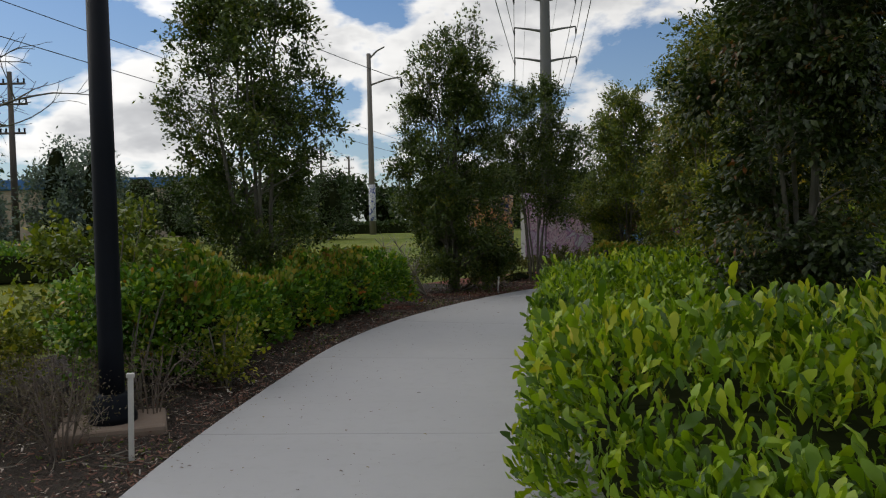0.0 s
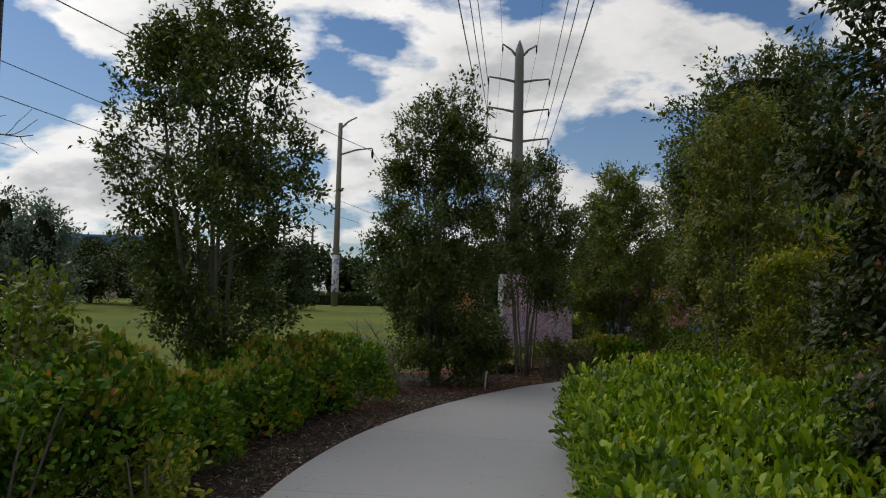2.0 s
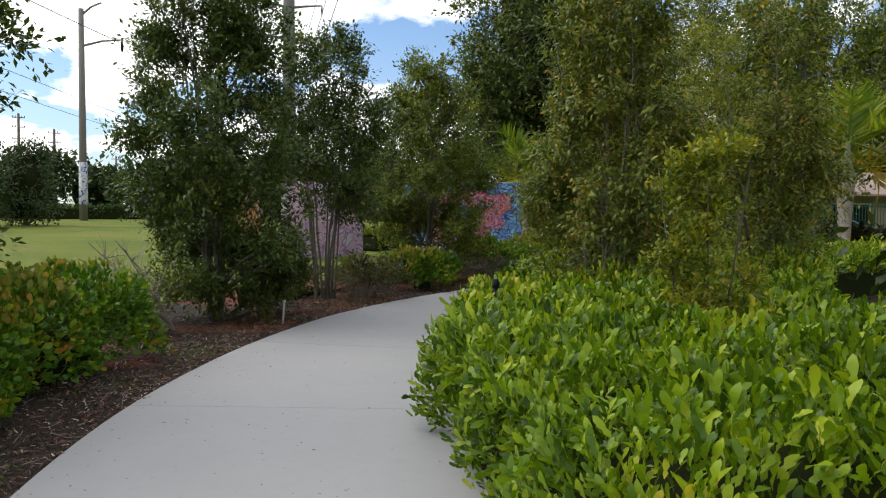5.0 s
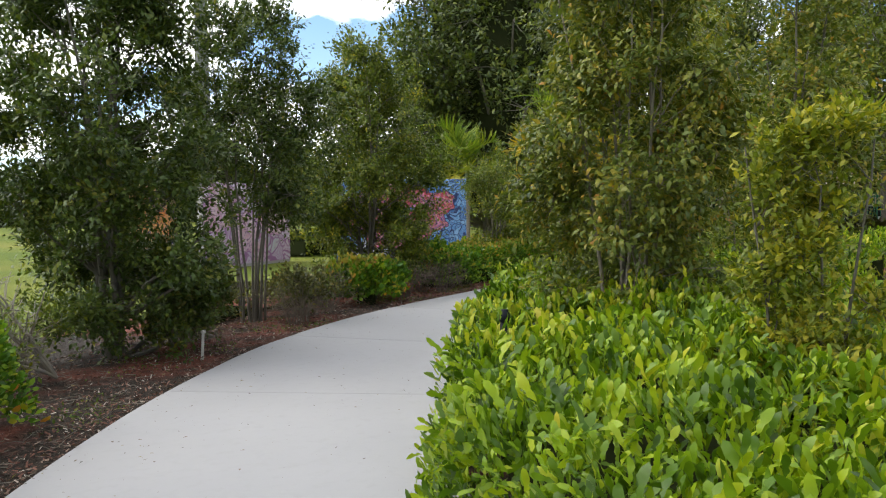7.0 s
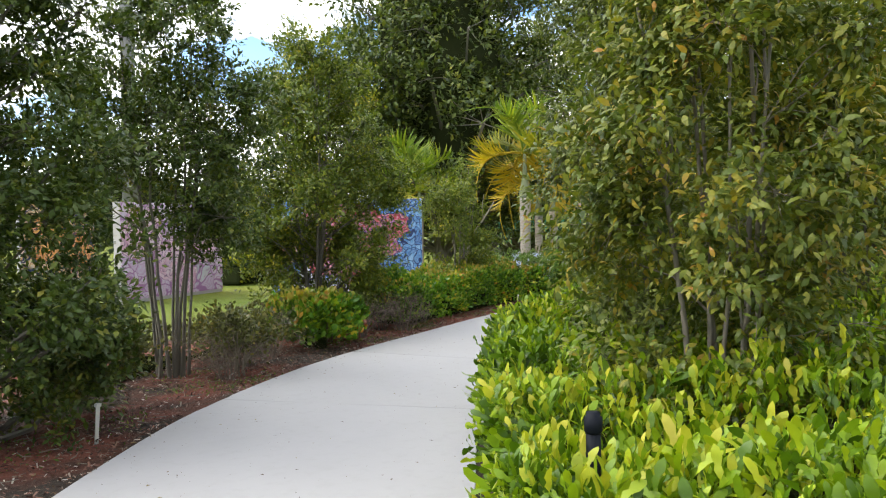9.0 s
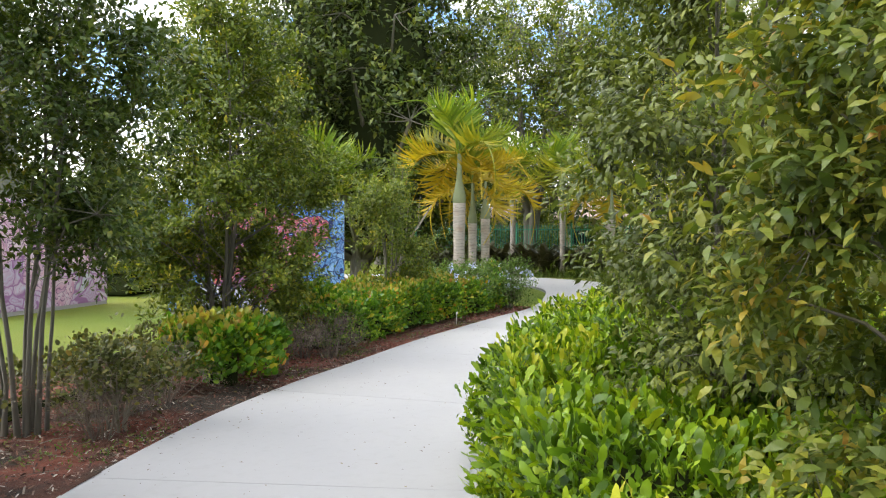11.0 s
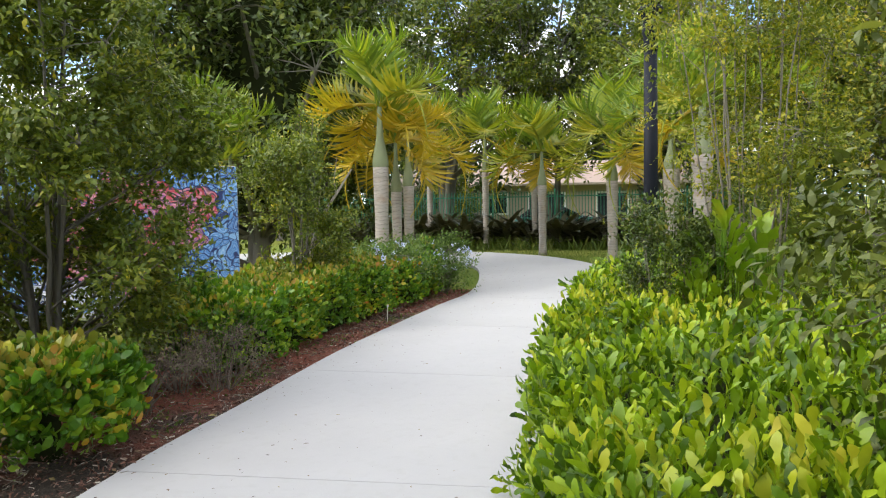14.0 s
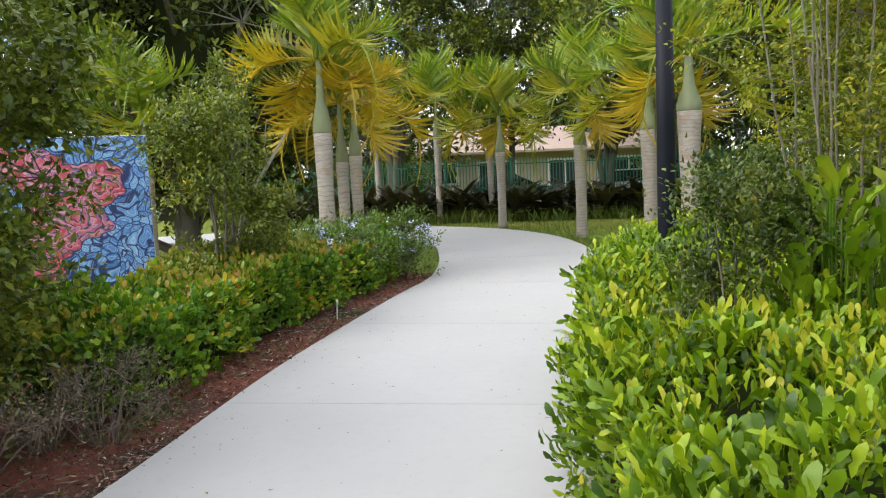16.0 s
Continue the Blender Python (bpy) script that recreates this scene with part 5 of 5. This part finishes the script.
lamp_post((-2.48, 5.75))
lamp_post((10.9, 18.6))


def stake(place, height, turn, label):
    bm = box(bmesh.new(), (0.035, 0.012, height + 0.08), (0, 0, height / 2 - 0.04), 0.003)
    ob = part("marker_stake", bm, M_STAKE)
    ob.matrix_basis = pose(*place, 0.0, 3, 2, turn)
    tagged(ob, label, "stake", "marker stakes")
    part("cap", box(bmesh.new(), (0.05, 0.03, 0.03), (0, 0, height + 0.01), 0.005), M_STAKE, ob)


stake((-2.04, 4.98), 0.53, 10, "white plastic marker stake beside the lamp post")
stake((1.1, 15.78), 0.27, 35, "short white marker stake at the path's edge")
stake((9.9, 22.28), 0.2, 50, "short white marker stake below the hedge")


def riser(place):
    t = thing("sprinkler_riser", (*place, 0.0), "black plastic sprinkler riser among the ferns", "sprinkler")
    part("pipe", lathe([(-0.03, 0.022), (0.62, 0.022), (0.64, 0.028), (0.91, 0.028)], 14), M_POST, t, smooth=True)
    part("head", lathe([(0.91, 0.028), (0.92, 0.035), (0.97, 0.035), (0.975, 0.027), (0.99, 0.025)], 14), M_POST, t, "ribbed black sprinkler head", smooth=True)


riser((2.34, 11.18))


# ---- murals ----
def mural_wall(a, b, height, mat, label, thick=0.22):
    a, b = np.array(a), np.array(b)
    mid, d = (a + b) / 2, b - a
    long_ = float(np.hypot(*d))
    t = thing("mural_wall", (*mid, 0.0), label, "mural wall", "mural walls", turn=math.degrees(math.atan2(d[1], d[0])))
    part("wall_body", box(bmesh.new(), (long_, thick, height + 0.1), (0, thick / 2, height / 2 - 0.05), 0.012), M_WALLBACK, t)
    part("painted_face", box(bmesh.new(), (long_ - 0.01, 0.012, height - 0.02), (0, -0.006, height / 2), 0.003), mat, t, "painted swirling figures with dark outlines")


mural_wall((6.26, 27.3), (9.4, 25.5), 2.35, M_MURAL_B, "freestanding wall painted with red and blue swirls")
mural_wall((3.02, 28.6), (5.98, 31.0), 2.35, M_MURAL_A, "freestanding wall painted in pale pink and lilac")
mural_wall((1.2, 38.4), (3.6, 39.6), 2.6, M_MURAL_C, "freestanding wall painted in orange and tan")


# ---- poles and wires ----
def cross_pole(place, height, width, mat, arms, label, name="utility_pole"):
    t = thing(name, (*place, -0.2), label, "utility pole", "utility poles")
    part("pole", lathe([(0, width * 0.58), (height * 0.5, width * 0.5), (height, width * 0.36)], 14), mat, t, smooth=True)
    for z, half in arms:
        part("crossarm", box(bmesh.new(), (half * 2, 0.14, 0.14), (0, 0.1, z), 0.01), mat, t)
        for x in (-half * 0.92, -half * 0.5, half * 0.5, half * 0.92):
            part("insulator", lathe([(z + 0.07, 0.05), (z + 0.14, 0.08), (z + 0.2, 0.05), (z + 0.3, 0.08), (z + 0.36, 0.03)], 8), M_POST, t, at=pose(x, 0.1, 0))
    return t


def street_pole():
    t = thing("street_pole", (-7.4, 83.0, -0.2), "tall grey concrete pole with painted graffiti near its foot", "utility pole")
    part("pole", lathe([(0, 0.36), (9, 0.30), (19.2, 0.22)], 16), M_POLE, t, smooth=True)
    part("graffiti_band", lathe([(1.6, 0.375), (1.62, 0.385), (5.4, 0.36), (5.42, 0.34)], 16), graffiti, t, "white and blue graffiti paint", smooth=True)
    for z0, x1, z1, name in ((18.7, 1.7, 19.9, "bracket"), (15.9, 3.4, 16.7, "arm")):
        v, f = tubes([(np.array([(0.1, 0, z0), (x1 * 0.5, 0, (z0 + z1) / 2 + 0.15), (x1, 0, z1)]), np.array([0.11, 0.09, 0.07]))], 8)
        mesh_part(name, np_mesh(name, v, f, M_POLE), t)
    part("insulator", lathe([(15.6, 0.05), (15.8, 0.13), (16.2, 0.13), (16.6, 0.06)], 10), M_POST, t, at=pose(3.4, 0, 0))


def graffiti_material():
    m, nd = material("graffiti_paint")
    pos = nd.add("ShaderNodeTexCoord").outputs["Object"]
    n = nd.noise(pos, 1.5, 4, 0.6, 2.0)
    c = nd.ramp(n, [(0.36, (0.06, 0.09, 0.30)), (0.44, (0.55, 0.55, 0.60)), (0.56, (0.75, 0.75, 0.74)), (0.62, (0.40, 0.36, 0.15)), (0.68, (0.5, 0.5, 0.5))], "CONSTANT")
    finish(nd, nd.add("ShaderNodeBsdfPrincipled", {"Base Color": c, "Roughness": 0.7}))
    return m


graffiti = graffiti_material()
street_pole()
cross_pole((-29.5, 54.0), 12.4, 0.42, M_WOODPOLE, ((11.6, 1.0), (10.2, 1.1), (8.2, 0.9)), "weathered wooden utility pole with crossarms and insulators")
for x, y, h in ((-26.5, 173, 18.5), (-20.4, 173, 15.8), (-12.4, 230, 14.0), (-9.5, 300, 13.0)):
    cross_pole((x, y), h, 0.6, M_WOODPOLE, ((h - 0.8, 1.1), (h - 2.6, 1.1), (h - 4.8, 1.2)), "distant wooden utility pole above the trees")


def pylon():
    t = thing("power_pylon", (11.8, 87.0, -0.3), "grey steel transmission pole with paired side arms", "pylon")
    part("mast", lathe([(0, 0.85), (14, 0.68), (28.2, 0.50), (29.2, 0.46)], 12), M_PYLON, t, smooth=True)
    part("cap", lathe([(29.2, 0.46), (30.3, 0.06)], 12), M_PYLON, t)
    ends = []
    for z, half, up in ((28.6, 1.9, 1.2), (25.6, 3.4, 0.45), (22.2, 3.4, 0.45), (18.9, 3.4, 0.45)):
        for sgn in (-1, 1):
            v, f = tubes([(np.array([(sgn * 0.45, 0, z), (sgn * half * 0.5, 0, z + up * 0.5), (sgn * half, 0, z + up)]), np.array([0.16, 0.12, 0.08]))], 6)
            mesh_part("arm", np_mesh("arm", v, f, M_PYLON), t)
            part("insulator", lathe([(z + up - 0.9, 0.06), (z + up - 0.6, 0.10), (z + up - 0.05, 0.06)], 8), M_POST, t, at=pose(sgn * half, 0, 0))
            ends.append((11.8 + sgn * half, 87.0, z + up - 1.2))
    return ends


def wire(a, b, sag, thick, label):
    a, b = np.array(a, float), np.array(b, float)
    u = np.linspace(0, 1, 40)[:, None]
    pts = a + (b - a) * u
    pts[:, 2] -= sag * 4 * u[:, 0] * (1 - u[:, 0])
    v, f = tubes([(pts, np.full(40, thick))], 5)
    ob = new("cable", np_mesh("cable", v, f, M_WIRE))
    tagged(ob, label, "cable", "overhead cables")


for i, e in enumerate(pylon()):
    w = 0.035 if i > 1 else 0.018
    wire(e, (e[0] - 30.0, -130.0, e[2] + 1.0), 3.0, w, "black transmission cable hanging from the steel pylon")
    wire(e, (e[0] + 20.0, 300.0, e[2]), 4.0, w, "black transmission cable hanging from the steel pylon")
wire((-4.0, 83.0, 16.2), (-33.0, 2.0, 18.0), 1.0, 0.035, "black overhead cable strung from the concrete pole")
wire((-4.0, 83.0, 16.2), (10.0, 150.0, 9.0), 1.5, 0.03, "black overhead cable strung from the concrete pole")
wire((-5.6, 120.0, 13.4), (-36.0, 8.0, 16.0), 0.3, 0.03, "black overhead cable crossing above the lawn")
wire((-7.3, 120.0, 11.8), (-35.0, 2.0, 13.2), 0.3, 0.03, "black overhead cable crossing above the lawn")


# ---- far trees and hedges ----
def far_tree(x, y, h, w, mat, seed, label, n=80, per=36, size=0.4, prof=None, group="far trees"):
    tree((x, y), h, w, mat, seed, label, n, per, size, 3, 0.09, 0.42 * w / 4, prof or [(0.06, 0.6), (0.3, 1.0), (0.6, 0.95), (0.85, 0.65), (1.0, 0.25)], group=group, shape=LEAF_FAR, gather=0.3, core=0.5 if mat is M_BLUEGREY else 0.62 if y > 59 else 0.0)


_r = np.random.default_rng(77)
for k, (x, y, h, w) in enumerate(((-13.0, 62, 5.6, 5.2), (-9.6, 66, 5.2, 4.2), (-17.5, 60, 5.8, 5.5), (-22.0, 66, 5.5, 5.5), (-27.0, 70, 6.0, 6.0))):
    far_tree(x, y, h, w, M_FAR, 400 + k, "round dark green tree on the lawn", 150, 40, 0.27)
for k in range(15):
    x = -58 + 6.3 * k + _r.uniform(-1.5, 1.5)
    far_tree(x, 104 + _r.uniform(-4, 6), _r.uniform(6.0, 8.5), 8.0, M_FAR, 420 + k, "dark green tree in the far tree line", 64, 28, 0.8)
for k in range(9):
    x = -44 + 2.6 * k + _r.uniform(-0.6, 0.6)
    far_tree(x, 50 + _r.uniform(-2, 3), _r.uniform(5.6, 7.4), 4.4, M_BLUEGREY, 440 + k, "grey-green feathery conifer across the lawn", 150, 45, 0.28, [(0.03, 0.8), (0.3, 1.0), (0.6, 0.75), (0.85, 0.4), (1.0, 0.08)])
for k in range(9):
    x, y = 14.0 + 8.0 * k, 98 - 6 * k + _r.uniform(-3, 3)
    far_tree(x, y, _r.uniform(7, 10), 9.0, M_FAR, 460 + k, "dark green tree in the far tree line", 64, 28, 0.8)
for k in range(10):
    a = 2.1 + 0.33 * k
    far_tree(10 + 60 * math.cos(a + 1.4), 10 + 60 * math.sin(a + 1.4), _r.uniform(7, 9), 10.0, M_FAR, 480 + k, "dark green tree in the far tree line", 70, 30, 0.7)


for k, (x, y) in enumerate(((40.0, 25.0), (43.0, 17.0), (38.0, 12.0), (46.0, 31.0), (33.0, 7.0), (33.0, 55.0), (22.0, 58.0), (36.0, 50.0), (52.0, 40.0))):
    far_tree(x, y, 9.5 + (k % 3), 9.5, M_FAR, 500 + k, "dark green tree behind the park's edge", 110, 32, 0.5)


for k, (x, y, h) in enumerate(((33.0, 45.0, 4.4), (40.5, 31.5, 4.0), (30.0, 48.5, 4.6))):
    far_tree(x, y, h, 3.8, M_MIDTREE, 520 + k, "bushy garden tree between fence and house", 110, 50, 0.22)


def far_hedge(a, b, height, depth, mat, seed, label, n=5000, size=0.16):
    r = np.random.default_rng(seed)
    a, b = np.array(a, float), np.array(b, float)
    d = b - a
    nrm = unit(np.array([-d[1], d[0]]))
    t = thing("hedge", (*((a + b) / 2), 0.0), label, "hedge", "far hedges")
    c0 = (a + b) / 2
    u, w, z = r.uniform(-0.5, 0.5, n), r.uniform(-0.5, 0.5, n), r.random(n) ** 0.6
    z = np.where(np.abs(w) < 0.4, np.maximum(z, 0.75), z)
    p = np.c_[d * u[:, None] + nrm * (w * depth)[:, None], z * height]
    p[:, 2] *= 1 + 0.2 * lumps(np.c_[p[:, :2], np.zeros(n)], seed, 0.8)
    v, f = leaves(LEAF_ROUND, p, r.normal(0, 0.5, (n, 3)) + [0, 0, 0.6], r.normal(0, 0.6, (n, 3)) + [0, 0, 0.8], size * r.uniform(0.7, 1.3, n))
    mesh_part("foliage", np_mesh("foliage", v, f, mat), t)
    # added dark box behind the leaves, coloured as the hedge's shaded inside
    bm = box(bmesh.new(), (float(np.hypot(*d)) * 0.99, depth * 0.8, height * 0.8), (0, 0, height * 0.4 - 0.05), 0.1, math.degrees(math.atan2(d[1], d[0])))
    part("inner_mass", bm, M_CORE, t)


far_hedge((-26.0, 21.5), (-9.0, 22.5), 0.95, 2.2, M_HEDGE, 501, "clipped green hedge across the small lawn", 9000, 0.11)
far_hedge((-20.0, 88.0), (4.0, 90.0), 1.3, 2.0, M_FAR, 502, "dark clipped hedge before the tree line", 4000, 0.3)
far_hedge((6.5, 33.0), (10.5, 37.0), 0.7, 1.4, M_LIME, 503, "low bright green hedge behind the murals", 9000, 0.13)


# ---- fence, bromeliads, house ----
def fence():
    a, b = np.array((22.5, 41.5)), np.array((34.0, 22.0))
    d = b - a
    long_ = float(np.hypot(*d))
    turn = math.degrees(math.atan2(d[1], d[0]))
    t = thing("fence", (*a, -0.07), "green painted metal picket fence behind dark plants", "fence", turn=turn)
    n_posts = 10
    for k in range(n_posts):
        part("post", box(bmesh.new(), (0.07, 0.07, 2.2), (long_ * k / (n_posts - 1), 0, 1.1), 0.006), M_FENCE, t)
    for z in (0.25, 1.9):
        part("rail", box(bmesh.new(), (long_, 0.03, 0.045), (long_ / 2, 0, z), 0.004), M_FENCE, t)
    n = int(long_ / 0.12)
    picket = None
    for k in range(n):
        m = pose(long_ * (k + 0.5) / n, -0.026, 0)
        if picket is None:
            picket = part("picket", box(bmesh.new(), (0.028, 0.02, 2.0), (0, 0, 1.1), 0.004), M_FENCE, t, at=m)
        else:
            mesh_part("picket", picket.data, t, at=m)


fence()


def bromeliad_mesh(seed):
    r = np.random.default_rng(seed)
    n = 26
    a = r.uniform(0, 6.28, n)
    up = r.uniform(0.25, 1.3, n)
    way = np.c_[np.cos(a), np.sin(a), up]
    shape = (np.array([(-.05, 0, 0), (.05, 0, 0), (-.09, .4, .03), (.09, .4, .03), (-.06, .8, -.08), (.06, .8, -.08), (0, 1, -.2)], float), np.array([(0, 1, 3), (0, 3, 2), (2, 3, 5), (2, 5, 4), (4, 5, 6)]))
    p = np.c_[np.cos(a) * 0.05, np.sin(a) * 0.05, r.uniform(0.02, 0.3, n)]
    v, f = leaves(shape, p, way, np.tile((0, 0, 1.0), (n, 1)), r.uniform(0.5, 0.95, n))
    v[:, 2] = np.maximum(v[:, 2], 0.0)
    k = np.arange(n) * 7
    f = np.concatenate([f, np.stack([np.full(n, len(v)), k, k + 1], -1)])
    return np_mesh("bromeliad", np.concatenate([v, [[0, 0, 0.02]]]), f, M_BROMELIAD)


_bro = [bromeliad_mesh(600 + k) for k in range(4)]
_r = np.random.default_rng(66)
for k in range(170):
    u, w = _r.random(), _r.uniform(0.3, 2.6)
    p = np.array((22.6, 39.5)) * (1 - u) + np.array((33.0, 22.0)) * u - np.array((0.86, 0.51)) * w
    ob = new("bromeliad", _bro[k % 4])
    ob.matrix_basis = pose(p[0], p[1], -0.07, 0, 0, _r.uniform(0, 360)) @ Matrix.Scale(_r.uniform(1.15, 1.7), 4)
    tagged(ob, "dark maroon bromeliad with broad arching leaves", "plant", "bromeliads before the fence")


def grass_tufts():
    r = np.random.default_rng(12)
    n = 18000
    s = r.uniform(S(12.6, 23.5) - 0.5, S(18.0, 33.2), n)
    off = path_width(s) + r.random(n) ** 1.4 * 4.0 + 0.01
    p = np.c_[at_path(s, off), np.full(n, -0.08)]
    way = np.c_[r.normal(0, 0.4, (n, 2)), np.ones(n)]
    v, f = leaves(LEAF_STRIP, p, way, r.normal(0, 1, (n, 3)), r.uniform(0.05, 0.13, n))
    tagged(new("grass", np_mesh("grass", v, f, M_GRASS)), "short green lawn grass beside the path", "grass", kind="stuff")
    n = 5000
    u = r.random(n)
    base = np.array((20.8, 37.5)) * (1 - u)[:, None] + np.array((30.0, 22.0)) * u[:, None] + r.normal(0, 0.35, (n, 2))
    p = np.c_[base, np.full(n, -0.07)]
    v, f = leaves(LEAF_STRIP, p, np.c_[r.normal(0, 0.5, (n, 2)), np.ones(n)], r.normal(0, 1, (n, 3)), r.uniform(0.25, 0.6, n))
    tagged(new("border_grass", np_mesh("border_grass", v, f, M_GRASS)), "yellow-green tufted border plants before the bromeliads", "border plants", kind="stuff")


grass_tufts()


def house():
    d = unit(np.array((10.2, -13.2)))
    turn = math.degrees(math.atan2(d[1], d[0]))
    t = thing("house", (45.5, 46.0, -0.1), "single-storey cream stucco house with terracotta roof", "house", turn=turn)
    long_, deep, high = 27.0, 9.0, 2.85
    part("wall", box(bmesh.new(), (long_, deep, high), (0, deep / 2, high / 2), 0.02), M_STUCCO, t)
    bm = bmesh.new()
    e, top = 0.7, 1.75
    pts = [(-long_ / 2 - e, -e, high), (long_ / 2 + e, -e, high), (long_ / 2 + e, deep + e, high), (-long_ / 2 - e, deep + e, high), (-long_ / 2 + 4, deep / 2, high + top), (long_ / 2 - 4, deep / 2, high + top)]
    vs = [bm.verts.new(q) for q in pts]
    for q in ((0, 1, 5, 4), (1, 2, 5), (2, 3, 4, 5), (3, 0, 4), (3, 2, 1, 0)):
        bm.faces.new([vs[i] for i in q])
    part("roof", bm, M_ROOF, t)
    part("fascia", box(bmesh.new(), (long_ + 2 * e, 0.06, 0.16), (0, -e - 0.035, high - 0.02), 0.01), M_STUCCO, t)
    for k, (x, w, z0, z1) in enumerate(((-12, 1.8, 0.9, 2.2), (-8, 1.8, 0.9, 2.2), (-4.5, 1.6, 0.9, 2.2), (-1, 2.4, 0.05, 2.2), (3.4, 2.0, 0.05, 2.2), (7.5, 1.8, 0.9, 2.2), (11.5, 2.2, 0.05, 2.2))):
        fr = part("window", box(bmesh.new(), (w + 0.2, 0.08, z1 - z0 + 0.2), (x, -0.045, (z0 + z1) / 2), 0.01), M_WHITE, t, "white-framed window")
        for sgn in (-1, 1):
            part("pane", box(bmesh.new(), (w / 2 - 0.08, 0.03, z1 - z0 - 0.08), (x + sgn * w / 4, -0.10, (z0 + z1) / 2), 0.004), M_GLASS, fr)


house()


def car(place, turn, paint, label):
    t = thing("car", (*place, -0.075), label, "car", "parked cars", turn=turn)
    def hull(rows, half):
        bm = bmesh.new()
        rings = [[bm.verts.new((x, s * half * k, z)) for s in (-1, 1) for z in ((z0, z1) if s < 0 else (z1, z0))] for x, z0, z1, k in rows]
        for a, b in zip(rings, rings[1:]):
            for i in range(4):
                bm.faces.new((a[i], a[(i + 1) % 4], b[(i + 1) % 4], b[i]))
        bm.faces.new(rings[0][::-1])
        bm.faces.new(rings[-1])
        bmesh.ops.bevel(bm, geom=list(bm.edges), offset=0.05, segments=2, affect="EDGES", profile=0.5)
        return bm
    part("body", hull([(-2.2, 0.35, 0.75, 0.9), (-2.0, 0.28, 0.92, 1), (1.2, 0.28, 0.95, 1), (2.0, 0.3, 0.8, 0.97), (2.25, 0.38, 0.62, 0.85)], 0.88), paint, t, smooth=True)
    part("cabin", hull([(-1.95, 0.9, 0.96, 0.95), (-1.3, 0.9, 1.42, 0.82), (0.2, 0.9, 1.45, 0.82), (1.15, 0.9, 0.97, 0.93)], 0.84), M_GLASS, t, "dark glass cabin", smooth=True)
    part("roof_panel", box(bmesh.new(), (1.5, 1.3, 0.05), (-0.55, 0, 1.455), 0.02), paint, t)
    for x in (-1.35, 1.35):
        for y in (-0.82, 0.82):
            wheel = part("wheel", lathe([(-0.1, 0.22), (-0.1, 0.31), (-0.07, 0.33), (0.07, 0.33), (0.1, 0.31), (0.1, 0.22)], 20), M_TYRE, t, at=pose(x, y, 0.33, 90, 0, 0))
            part("rim", lathe([(-0.105, 0.05), (-0.105, 0.21), (0.105, 0.21), (0.105, 0.05)], 14), M_PYLON, wheel)


car((34.6, 38.0), -52, M_CARBODY, "dark green car parked behind the fence")
car((37.0, 32.6), -52, M_CARWHITE, "white car parked behind the fence")


def far_building():
    t = thing("far_building", (-52.0, 96.0, -0.1), "long low building with a blue metal roof", "building")
    part("wall", box(bmesh.new(), (44, 14, 6.2), (0, 7, 3.1), 0.03), M_STUCCO, t)
    part("roof", box(bmesh.new(), (45, 15, 1.3), (0, 7, 6.8), 0.15), M_BLUEROOF, t)
    for k in range(8):
        part("window", box(bmesh.new(), (2.4, 0.06, 1.6), (-18 + 5 * k, -0.03, 3.0), 0.01), M_GLASS, t)


far_building()
